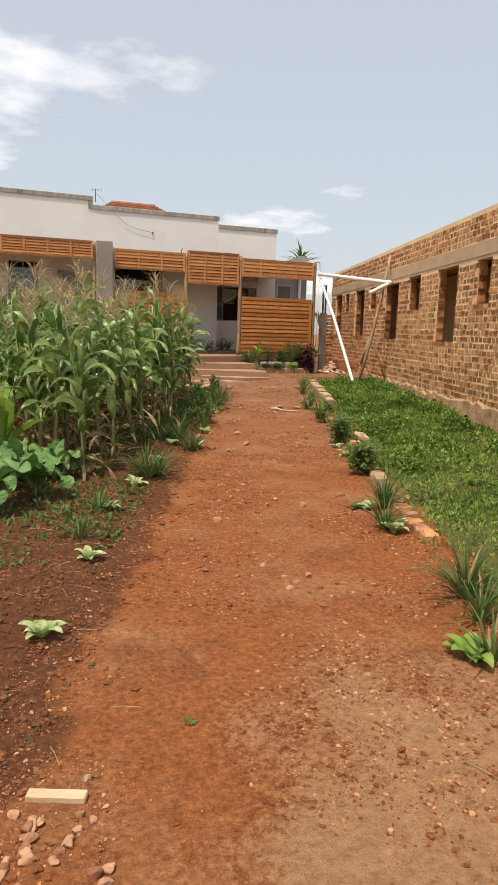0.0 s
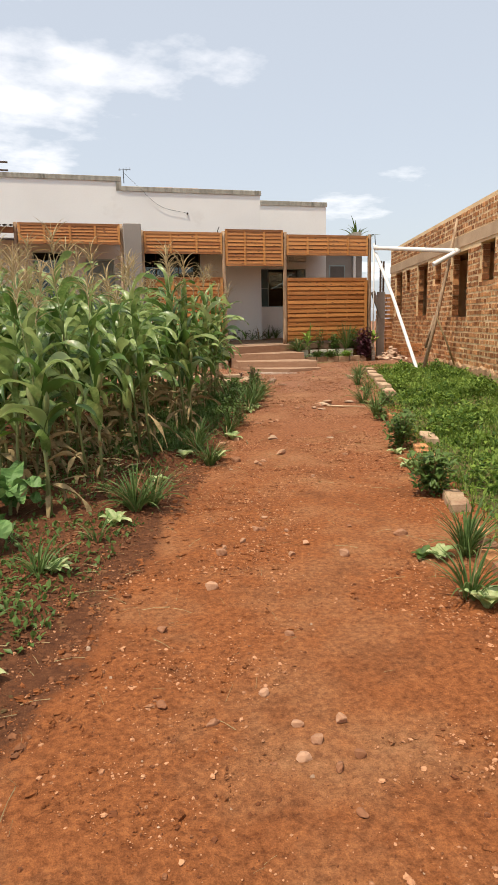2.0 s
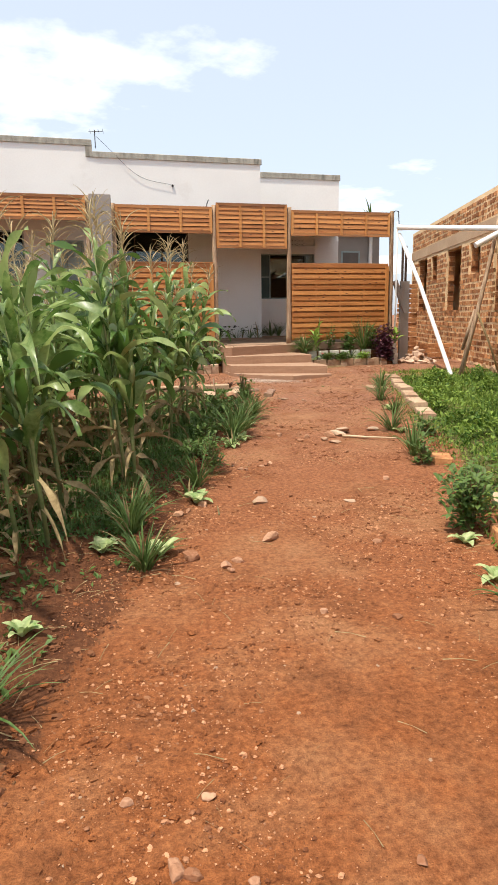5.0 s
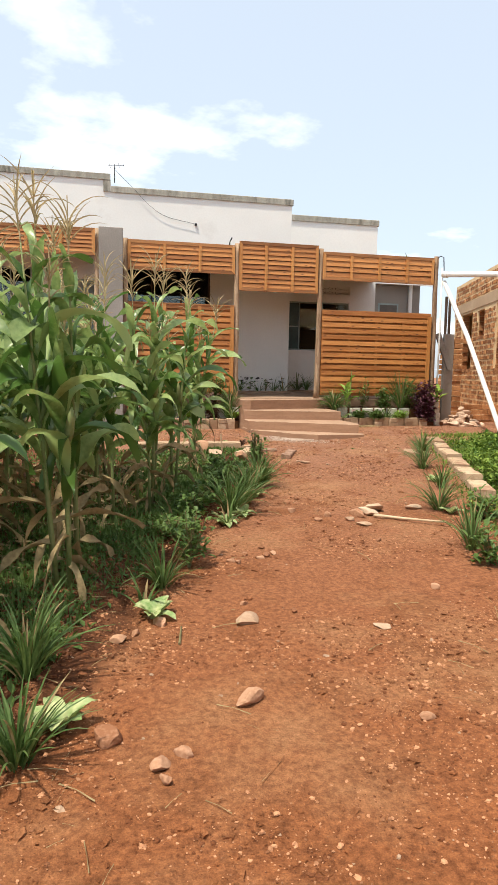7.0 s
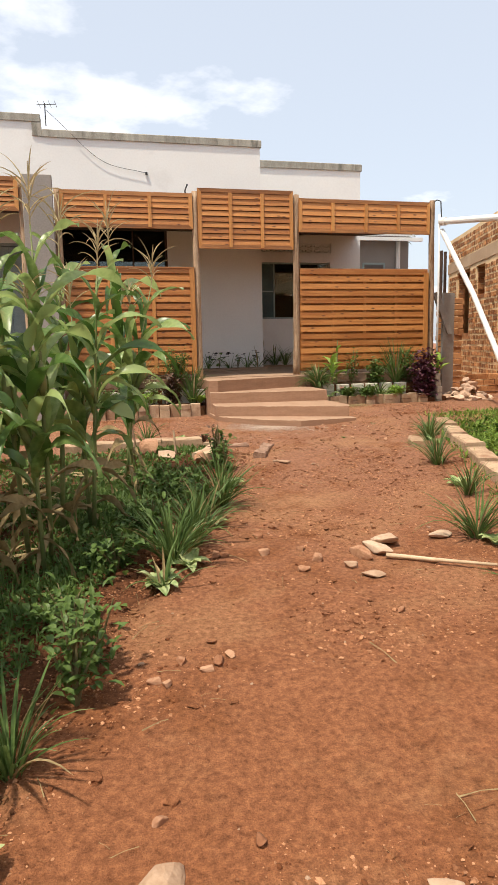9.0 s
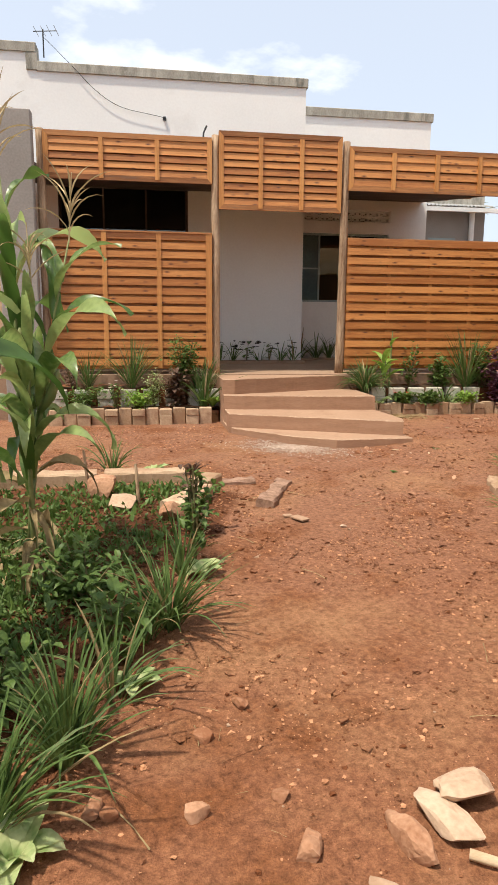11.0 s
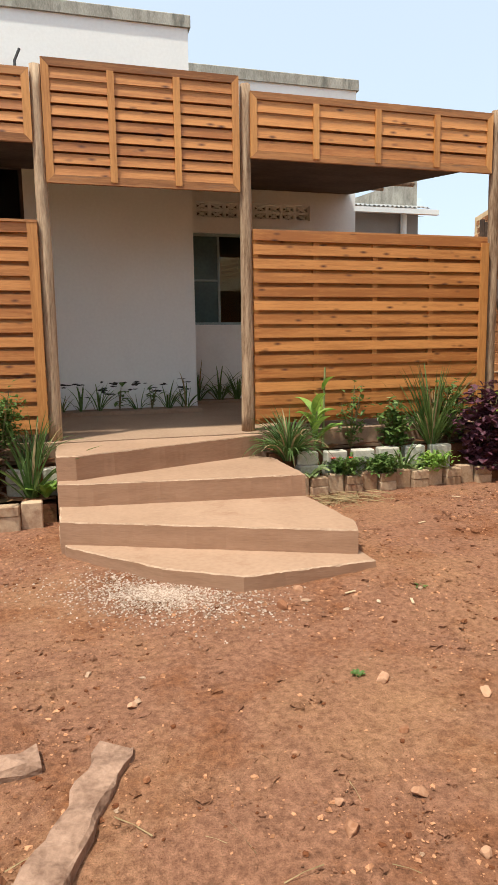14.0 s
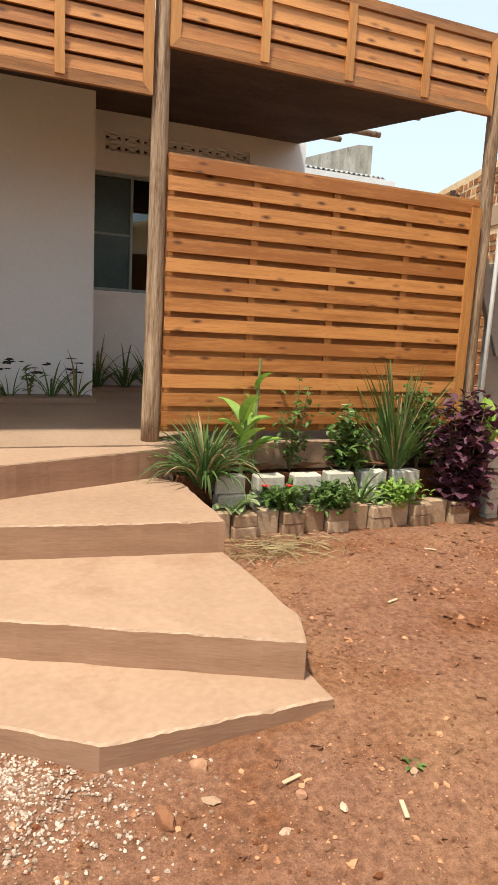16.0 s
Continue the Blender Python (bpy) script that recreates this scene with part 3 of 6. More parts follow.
def slat_mesh(length, h, lean, mat):
    key = (round(length, 3), h, lean, mat.name)
    if key not in SLATS:
        g = Geo()
        t = 0.018
        prof = [(-lean - t, 0.0), (-lean, -0.0), (0.0, h), (-t, h)]
        vs = [(x, y, z) for x in (0, length) for y, z in prof]
        g.add(vs, [(0, 1, 2, 3), (7, 6, 5, 4)] + [(i, 4 + i, 4 + (i + 1) % 4, (i + 1) % 4) for i in range(4)])
        SLATS[key] = g.mesh("slat", mat)
    return SLATS[key]


def upper_panel(x0, x1, z0, z1, bays, slats, y=19.45, turn=0.0):
    w, h = x1 - x0, z1 - z0
    p = thing("slatted_fascia_panel", (x0, y, z0), "varnished orange pine slatted panel hung above the veranda opening", "slatted panel", "veranda fascia panels", turn)
    f = 0.062
    d = 0.035
    part("top_rail", Geo().add([(0, 0, h), (w, 0, h), (w - f, 0, h - f), (f, 0, h - f), (0, d, h), (w, d, h), (w - f, d, h - f), (f, d, h - f)],
                               [(3, 2, 1, 0), (0, 1, 5, 4), (1, 2, 6, 5), (2, 3, 7, 6), (3, 0, 4, 7), (4, 5, 6, 7)]), M_RAIL, p, "weathered mitred top rail")
    part("bottom_rail", Geo().add([(0, 0, 0), (w, 0, 0), (w - f, 0, f), (f, 0, f), (0, d, 0), (w, d, 0), (w - f, d, f), (f, d, f)],
                                  [(0, 1, 2, 3), (4, 5, 1, 0), (5, 6, 2, 1), (6, 7, 3, 2), (7, 4, 0, 3), (7, 6, 5, 4)]), M_RAIL, p, "mitred bottom rail")
    e = 0.0015
    part("stile", Geo().add([(0, 0, e), (f, 0, f + e), (f, 0, h - f - e), (0, 0, h - e), (0, d, e), (f, d, f + e), (f, d, h - f - e), (0, d, h - e)],
                            [(0, 1, 2, 3), (4, 0, 3, 7), (1, 5, 6, 2), (7, 6, 5, 4)]), M_BATTEN, p)
    part("stile", Geo().add([(w, 0, e), (w - f, 0, f + e), (w - f, 0, h - f - e), (w, 0, h - e), (w, d, e), (w - f, d, f + e), (w - f, d, h - f - e), (w, d, h - e)],
                            [(3, 2, 1, 0), (7, 3, 0, 4), (2, 6, 5, 1), (4, 5, 6, 7)]), M_BATTEN, p)
    for i in range(1, bays):
        x = w * i / bays
        part("batten", Geo().box(x - 0.028, x + 0.028, -0.012, 0.012, f * 0.35, h - f - 0.001), M_BATTEN, p)
    pitch = (h - 2 * f) / slats
    for i in range(slats):
        s = part("slat", slat_mesh(w - 2 * f + 0.02, pitch * 0.83, 0.014, M_WOOD), M_WOOD, p)
        s.location = (f - 0.01, 0.034, f + pitch * i + pitch * 0.02)
    part("backing_board", Geo().box(f * 0.5, w - f * 0.5, 0.075, 0.085, f * 0.5, h - f * 0.5), M_RAIL, p)
    return p


def lower_panel(x0, x1, z0, z1, slats, battens, front, y=19.45):
    w, h = x1 - x0, z1 - z0
    p = thing("slatted_screen_panel", (x0, y, z0), "varnished orange pine louvred screen panel closing the veranda front", "slatted panel", "veranda screen panels")
    pitch = h / slats
    for i in range(slats):
        s = part("slat", slat_mesh(w, pitch * 0.70, 0.004, M_WOOD), M_WOOD, p)
        s.location = (0, 0.004, pitch * i + pitch * 0.3)
        s.rotation_euler = (0, random.uniform(-0.002, 0.002), 0)
        r = part("rear_slat", slat_mesh(w, pitch * 0.62, 0.004, M_WOOD), M_WOOD, p)
        r.location = (0, 0.05, pitch * i - pitch * 0.14)
    for i in range(battens):
        x = w * (i + 1) / (battens + 1)
        if front:
            part("batten", Geo().box(x - 0.03, x + 0.03, -0.028, -0.005, 0, h), M_BATTEN, p)
        else:
            part("batten", Geo().box(x - 0.025, x + 0.025, 0.006, 0.045, 0, h - 0.01), M_BATTEN, p)
    if front:
        part("stile", Geo().box(w - 0.085, w - 0.005, -0.028, -0.005, 0, h), M_BATTEN, p)
        part("stile", Geo().box(0.0, 0.06, -0.028, -0.005, 0, h), M_BATTEN, p)
        part("top_rail", Geo().box(0.001, w - 0.001, -0.032, 0.03, h, h + 0.02), M_RAIL, p)
    else:
        part("stile", Geo().box(0.0, 0.05, 0.03, 0.06, 0, h - 0.01), M_BATTEN, p)
        part("stile", Geo().box(w - 0.075, w + 0.012, -0.03, -0.004, 0.02, h - 0.05), M_BATTEN, p, "pale yellowish end board")
        part("top_rail", Geo().box(0.001, w - 0.001, -0.012, 0.05, h - 0.01, h + 0.012), M_RAIL, p)
    part("backing_board", Geo().box(0.02, w - 0.02, 0.095, 0.105, 0.0, h - 0.03), M_RAIL, p)
    return p


def wooden_post(x, y, z0, z1, r=0.055, lean=(0, 0), label="rough debarked eucalyptus pole carrying the veranda roof"):
    g = Geo()
    n, sides = 18, 12
    pts = []
    rad = []
    ph = random.uniform(0, 9)
    for i in range(n + 1):
        s = i / n
        wob = 0.012
        pts.append((lean[0] * s + wob * noise.noise((s * 3, ph, 0)), lean[1] * s + wob * noise.noise((s * 3, ph, 5)), (z1 - z0) * s))
        rad.append(r * (1.12 - 0.25 * s) * (1 + 0.07 * noise.noise((s * 9, ph, 2))))
    g.tube(pts, rad, sides)
    return solid("wooden_post", g, M_POST, label, "post", (x, y, z0), group="veranda posts", smooth=True)


upper_panel(-0.02, 2.44, 3.47, 3.97, 4, 5, y=19.4)
upper_panel(3.04, 5.11, 3.26, 3.82, 3, 5)
upper_panel(5.2, 6.82, 2.96, 3.91, 3, 9)
upper_panel(6.92, 9.35, 3.25, 3.80, 4, 4)
lower_panel(3.05, 5.11, 0.93, 2.64, 15, 2, True)
lower_panel(6.93, 9.32, 0.93, 2.64, 14, 3, False)
for x, zt, ln in ((-0.08, 3.98, (0, 0)), (2.46, 3.98, (0.02, 0)), (3.0, 3.84, (0.0, 0)), (5.155, 3.86, (0.0, 0.0)), (6.87, 3.86, (0.015, 0)), (9.43, 3.84, (-0.01, 0))):
    wooden_post(x, 19.5, FLOOR - 0.05 if x < 9 else 0.25, zt, lean=ln)
solid("concrete_pillar", Geo().box(2.51, 2.95, 19.2, 19.36, 0.0, 3.97, 0.012), M_CEMENT, "plain grey rendered concrete pillar before the veranda", "pillar")

# ---- steps ----
steps = thing("entrance_steps", (5.16, 19.3, 0.2), "fan-shaped reddish cement steps up to the veranda", "steps")


def step_slab(name, outline, z0, z1):
    """A cast tread with soft uneven front edges; outline in world metres, counter-clockwise."""
    pts = []
    n = len(outline)
    for i in range(n):
        a, b = Vector(outline[i]), Vector(outline[(i + 1) % n])
        k = max(1, int((b - a).length / 0.028))
        for j in range(k):
            p = a.lerp(b, j / k)
            w, q = 0.008, 0.0022
            pts.append((p.x + w * noise.noise((p.x * 7, p.y * 7, z1)) + q * noise.noise((p.x * 31, p.y * 31, z1)) - 5.16, p.y + w * noise.noise((p.x * 7, p.y * 7, z1 + 3)) + q * noise.noise((p.x * 31, p.y * 31, z1 + 3)) - 19.3))
    c = Vector((sum(p[0] for p in pts) / len(pts), sum(p[1] for p in pts) / len(pts)))
    g = Geo()
    m = len(pts)
    lo = [(x, y, z0 - 0.2) for x, y in pts]
    mid = [(x, y, z1 - 0.2 - 0.010 - 0.005 * noise.noise((x * 9, y * 9, 5)) - 0.006 * noise.noise((x * 37, y * 37, 5))) for x, y in pts]
    top = [(x + (c.x - x) * 0.009 * (1.1 + 0.5 * noise.noise((x * 8, y * 8, 2)) + 0.7 * noise.noise((x * 40, y * 40, 2))), y + (c.y - y) * 0.009 * (1.1 + 0.5 * noise.noise((x * 8, y * 8, 2)) + 0.7 * noise.noise((x * 40, y * 40, 2))), z1 - 0.2 - 0.002 + 0.004 * noise.noise((x * 3, y * 3, 0))) for x, y in pts]
    fs = []
    for i in range(m):
        j = (i + 1) % m
        fs += [(i, j, m + j, m + i), (m + i, m + j, 2 * m + j, 2 * m + i)]
    fs.append(tuple(range(2 * m, 3 * m)))
    g.add(lo + mid + top, fs)
    ob = part("step", g, M_STEP, steps)
    ob.data.materials.append(M_NOSING)
    ob.data.materials.append(M_RISER)
    for k, poly in enumerate(ob.data.polygons):
        poly.material_index = 0 if k >= 2 * m else 1 if k % 2 else 2
    return ob


step_slab("step", [(5.16, 18.67), (5.3, 18.64), (6.95, 19.3), (6.82, 19.365), (5.16, 19.365)], 0.0, 0.84)
step_slab("step", [(5.165, 18.55), (5.3, 18.5), (6.98, 18.28), (6.99, 18.4), (6.985, 19.1), (6.8, 19.36), (5.165, 19.36)], 0.0, 0.655)
step_slab("step", [(5.17, 18.11), (6.955, 17.29), (7.03, 17.5), (6.97, 18.5), (6.5, 19.0), (5.17, 19.0)], 0.0, 0.487)
step_slab("step", [(5.16, 18.35), (5.2, 18.05), (5.75, 17.42), (6.17, 17.13), (7.01, 17.16), (6.99, 17.6), (6.5, 18.6), (5.16, 18.7)], 0.0, 0.33)

# ---- openings of the house ----


def steel_window(name, x0, x1, z0, z1, y, bars, label, mat=M_STEEL):
    w = thing(name, (x0, y, z0), label, "window", kind="structure")
    W, H = x1 - x0, z1 - z0
    g = Geo()
    for a, b, c, d in ((0, W, 0, 0.035), (0, W, H - 0.035, H), (0, 0.035, 0.035, H - 0.035), (W - 0.035, W, 0.035, H - 0.035)):
        g.box(a, b, 0.06, 0.1, c, d)
    part("window_frame", g, mat, w)
    xs = [0.035] + [W * b for b in bars] + [W - 0.035]
    for a, b in zip(xs, xs[1:]):
        part("pane", Geo().box(a + 0.012, b - 0.012, 0.078, 0.084, 0.036, H - 0.036), M_GLASS, w).visible_shadow = False
    for b in bars:
        part("mullion", Geo().box(W * b - 0.014, W * b + 0.014, 0.055, 0.1, 0.035, H - 0.035), mat, w)
    part("crossbar", Geo().box(0.035, W * bars[0] - 0.014, 0.06, 0.095, H * 0.48, H * 0.48 + 0.025), mat, w)
    part("window_sill", Geo().box(-0.03, W + 0.03, -0.03, 0.05, -0.05, -0.002, 0.006), M_WHITE, w)
    return w


window_1 = steel_window("window_1", 6.83, 8.6, 1.93, 3.13, 22.45, (0.285, 0.62), "steel-framed window with dark reflecting panes")
steel_window("window_2", 2.95, 4.93, 1.95, 3.6, 21.47, (0.34, 0.67), "wide dark steel-framed window behind the screen", M_RUST)
steel_window("window_3", 0.2, 1.08, 2.0, 3.5, 21.47, (0.5,), "narrow dark steel-framed window")
# its first casement is painted over
[c for c in window_1.children if c.name.startswith("pane")][0].data.materials[0] = M_SHUTTER
door = thing("door_1", (1.63, 21.47, FLOOR), "dark green steel double door, shut", "door", kind="structure")
part("door_frame", Geo().box(0, 0.05, 0.03, 0.12, 0, 2.4).box(0.74, 0.79, 0.03, 0.12, 0, 2.4).box(0.05, 0.74, 0.03, 0.12, 2.35, 2.4), M_STEEL, door)
for i in (0, 1):
    leaf = part("door_leaf", Geo().box(0.055 + 0.343 * i, 0.39 + 0.343 * i, 0.06, 0.1, 0.01, 2.34), M_STEEL, door)
    for k in range(3):
        part("door_panel", Geo().box(0.09 + 0.343 * i, 0.355 + 0.343 * i, 0.045, 0.062, 0.1 + 0.76 * k, 0.75 + 0.76 * k), M_STEEL, leaf)
# pierced ventilation blocks over the recess window
vent = thing("ventilation_blocks", (7.03, 22.5, 3.33), "two rows of pierced cement ventilation blocks above the window", "vent")
for i in range(8):
    for j in range(2):
        b = Geo()
        x, z, s = i * 0.199, j * 0.1, 0.197
        for a0, a1, c0, c1 in ((x, x + s, z, z + 0.016), (x, x + s, z + 0.083, z + 0.099), (x, x + 0.022, z + 0.016, z + 0.083), (x + s - 0.022, x + s, z + 0.016, z + 0.083)):
            b.box(a0, a1, 0.0, 0.05, c0, c1)
        cx, cz = x + s / 2, z + 0.05
        b.tube([(cx - 0.08, 0.025, cz - 0.035), (cx + 0.08, 0.025, cz + 0.035)], 0.014, 5).tube([(cx - 0.08, 0.025, cz + 0.035), (cx + 0.08, 0.025, cz - 0.035)], 0.014, 5)
        b.tube([(cx, 0.0, cz), (cx, 0.05, cz)], 0.026, 8)
        part("vent_block", b, M_WHITE, vent)
# black marks at the wall's foot: damp stains and painted shadows of the plants
stain_shadow_mat = material("stain_and_plant_shadow", (0.02, 0.02, 0.018), (0.07, 0.065, 0.055), 9, 60, 0.95, 0.2)
mark_rnd = random.Random(17)
for k in range(34):
    cx, cz = mark_rnd.uniform(5.2, 6.72), 1.2 + mark_rnd.gauss(0, 0.022) + (0.02 if k % 3 else -0.07)
    wx, wz = mark_rnd.uniform(0.012, 0.06), mark_rnd.uniform(0.004, 0.012)
    g = Geo()
    ring = []
    for i in range(26):
        a = 2 * math.pi * i / 26
        r = 1 + 0.6 * noise.noise((math.cos(a) * 2.5, math.sin(a) * 2.5, k * 3.1)) + 0.4 * noise.noise((math.cos(a) * 7, math.sin(a) * 7, k * 5.7))
        ring.append((cx + wx * r * math.cos(a), 21.466, cz + wz * r * math.sin(a)))
    g.add(ring, [tuple(range(26))])
    tagged(new("trim_stain", g.mesh("trim_stain", stain_shadow_mat)), "black mark for stain and plant shadow on white plaster", "stain", kind="structure")
# the planting strip along the wall inside the veranda
strip = Geo().box(3.2, 6.78, 21.12, 21.462, FLOOR - 0.01, 0.935, 0.01)
structure("planter_kerb", strip, M_FLOOR, "low cement kerb with soil along the veranda wall", "kerb")
structure("planter_kerb_recess", Geo().box(6.8, 8.9, 22.1, 22.445, FLOOR + 0.001, 0.935, 0.01), M_FLOOR, "low cement kerb with soil along the recess wall", "kerb")
# bulb under the ceiling, alight
glow = bpy.data.materials.new("lit_bulb")
glow.use_nodes = True
glow.node_tree.nodes["Principled BSDF"].inputs["Emission Color"].default_value = (1.0, 0.82, 0.5, 1)
glow.node_tree.nodes["Principled BSDF"].inputs["Emission Strength"].default_value = 6.0
bulb = thing("ceiling_lamp", (5.66, 20.3, 3.4), "bare lit bulb in a holder under the veranda ceiling", "lamp")
bulb_pts = [(0, 0, -0.10), (0, 0, -0.095), (0, 0, -0.075), (0, 0, -0.05), (0, 0, -0.025), (0, 0, 0)]
part("bulb", Geo().tube(bulb_pts, [0.004, 0.018, 0.03, 0.03, 0.02, 0.014], 10), glow, bulb, "glowing warm bulb", smooth=True)
part("lamp_holder", Geo().tube([(0, 0, 0), (0, 0, 0.03)], 0.022, 10), M_WIRE, bulb)

# poles that stick out of the veranda roof
for y, z, l in ((21.4, 3.60, 0.42), (22.0, 3.68, 0.3), (20.3, 3.44, 0.12)):
    solid("roof_pole", Geo().tube([(-1.2, 0, 0), (l, 0.02, 0.02)], [0.035, 0.03], 8), M_POST, "dark round rafter pole sticking out of the veranda roof", "pole", (9.2, y, z), group="rafter poles", smooth=True)
# awning further along the veranda
aw = thing("awning", (-9.0, 19.45, 3.7), "low awning of rusty corrugated sheet on a brown beam", "awning")
g = Geo()
n = 240
top = [(9.0 - 0.12 - 8.8 * i / n, -0.15, 0.20 + 0.012 * math.sin(i * 1.6)) for i in range(n + 1)]
bot = [(x, 0.9, z + 0.12) for x, _, z in top]
g.add(top + bot, [(i, i + 1, n + 2 + i, n + 1 + i) for i in range(n)])
g.add([(x, y, z - 0.006) for x, y, z in top + bot], [(n + 1 + i, n + 2 + i, i + 1, i) for i in range(n)])
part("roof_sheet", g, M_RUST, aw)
part("beam", Geo().box(0, 8.88, 0.0, 0.08, 0.03, 0.17), M_RAIL, aw)

# aerial and cable on the parapet
aerial = thing("tv_aerial", (2.82, 21.6, 5.54), "small bent television aerial on the parapet corner", "aerial")
part("mast", Geo().tube([(0, 0, -0.15), (0, 0, 0.24)], 0.011, 6), M_WIRE, aerial)
part("boom", Geo().tube([(-0.14, 0, 0.2), (0.2, 0, 0.23)], 0.007, 5), M_WIRE, aerial)
for x in (-0.12, -0.02, 0.07, 0.17):
    part("element", Geo().tube([(x, -0.13, 0.24 + x * 0.1), (x + 0.04, 0.13, 0.2 + x * 0.1)], 0.004, 4), M_TIN, aerial)
pts = []
for i in range(25):
    s = i / 24
    pts.append((2.84 + 1.74 * s, 21.6 - 0.17 * min(1, s * 4), 5.66 - 1.07 * s - 0.28 * math.sin(math.pi * s) + 0.02 * math.sin(9 * s)))
solid("aerial_cable", Geo().tube(pts, 0.0045, 5), M_WIRE, "thin black cable slung down the white wall from the aerial", "cable")
solid("cable_box", Geo().box(4.56, 4.605, 21.43, 21.469, 4.57, 4.62, 0.006), M_WIRE, "small black cable bracket fixed to the white wall", "bracket")
solid("iron_hook", Geo().tube([(5.0, 19.5, 3.7), (5.01, 19.5, 3.88), (5.05, 19.5, 3.97)], 0.012, 6), M_WIRE, "bent iron rod standing up behind the fascia panel", "rod")

# ---- pipe and props beside the brick building ----


def pipe_run(pts, r=0.055, name="drain_pipe", label="white plastic drain pipe with an elbow, slung from the veranda", mat=M_PVC, cat="pipe"):
    p = thing(name, pts[0], label, cat)
    o = Vector(pts[0])
    loc = [Vector(q) - o for q in pts]
    for a, b in zip(loc, loc[1:]):
        part("pipe_length", Geo().tube([a, b], r, 14), mat, p, smooth=False)
    for q in loc[1:-1]:
        part("elbow", Geo().tube([q + Vector((-0.05, 0.06, 0.02)), q, q + Vector((-0.09, 0.0, -0.035))], r * 1.2, 14), mat, p)
    part("collar", Geo().tube([loc[0], loc[0] + (loc[1] - loc[0]).normalized() * 0.12], r * 1.25, 14), mat, p)
    return p


pipe_run([(9.56, 19.42, 3.47), (10.05, 16.05, 3.04), (9.42, 16.1, 2.73)])
solid("pipe_prop", Geo().tube([(0.16, 2.75, 3.1), (0.1, 1.6, 1.9), (0, 0, -0.03)], 0.045, 14), M_PVC, "white plastic pipe leaning from the veranda post to the grass", "pipe", (9.42, 16.68, 0.22), smooth=False)
solid("downpipe", Geo().tube([(0, 0, 3.35), (0.01, 0, 2.0), (0.0, 0, 0)], 0.018, 10), M_PVC, "thin white downpipe strapped to the corner post", "pipe", (9.53, 19.44, 0.25), smooth=True)
solid("post_wire", Geo().tube([(9.42, 19.47, 3.8), (9.47, 19.43, 3.84), (9.54, 19.42, 3.82), (9.56, 19.42, 3.55)], 0.011, 6), M_WIRE, "black wire looped over the top of the corner post", "wire")
prop = thing("timber_prop", (9.5, 16.55, 0.2), "rough timber poles nailed together, leaning on the brick wall", "prop")
part("long_pole", Geo().tube([(0, 0, -0.03), (0.3, -0.03, 1.24), (0.58, -0.02, 2.45), (0.82, 0.0, 3.65)], [0.05, 0.045, 0.04, 0.035], 9), M_POST, prop, smooth=True)
part("brace_pole", Geo().tube([(0.3, -0.06, 1.3), (0.6, -0.1, 0.65), (0.86, -0.12, 0.0)], [0.022, 0.02, 0.024], 7), M_STRAW, prop, "thin pale brace", smooth=True)
part("short_pole", Geo().tube([(0.32, 0.05, 1.35), (0.2, 0.25, 0.55)], [0.04, 0.035], 8), M_POST, prop, smooth=True)
solid("cement_plank", Geo().box(-0.13, 0.13, -0.03, 0.03, 0, 2.0, 0.006), M_CEMENT, "grey cement plank standing beside the corner post", "plank", (9.98, 19.85, 0.27), turn=8)
solid("cement_plank", Geo().add([(0, 0, 0), (0.1, 0, 0), (0.1, 0.05, 0), (0, 0.05, 0), (-0.32, 0, 0.75), (-0.2, 0, 0.8), (-0.2, 0.05, 0.8), (-0.32, 0.05, 0.75)],
      [(0, 3, 2, 1), (4, 5, 6, 7), (0, 1, 5, 4), (1, 2, 6, 5), (2, 3, 7, 6), (3, 0, 4, 7)]), M_CEMENT, "short grey cement plank leaning against the corner post", "plank", (9.95, 19.78, 1.5))
for x, y in ((11.02, 22.0), (11.2, 22.15)):
    solid("steel_rod", Geo().tube([(0, 0, 0), (0.03, 0, 1.6), (0.02, 0, 3.1)], 0.035, 6), M_RUST, "rusty upright steel rod beyond the house", "rod", (x, y, 0.25), group="rusty rods")
# a stack of bricks and rubble at the house corner
stack = thing("brick_stack", (10.6, 21.0, 0.27), "rough dark stack of fired bricks", "brick stack")
for k in range(16):
    for i in range(4):
        ln = 0.23
        bk = part("brick", SLATS.setdefault("stack_brick", Geo().box(-0.11, 0.11, -0.055, 0.055, 0, 0.1, 0.006).mesh("brick", M_BRICK)), M_BRICK, stack)
        bk.matrix_basis = pose((i % 2) * 0.25 + random.uniform(-0.02, 0.02), (i // 2) * 0.13 + random.uniform(-0.015, 0.015), k * 0.125, 0, 0, random.uniform(-6, 6))
low = thing("low_brick_plinth", (9.95, 19.5, 0.27), "low plinth of reddish bricks at the house corner", "plinth")
for k in range(4):
    for i in range(4):
        bk = part("brick", SLATS["stack_brick"], M_BRICK, low)
        bk.matrix_basis = pose(0.55 + i * 0.235 + (k % 2) * 0.1, 0.5 + random.uniform(-0.01, 0.01), k * 0.118, 0, 0, random.uniform(-2, 2))


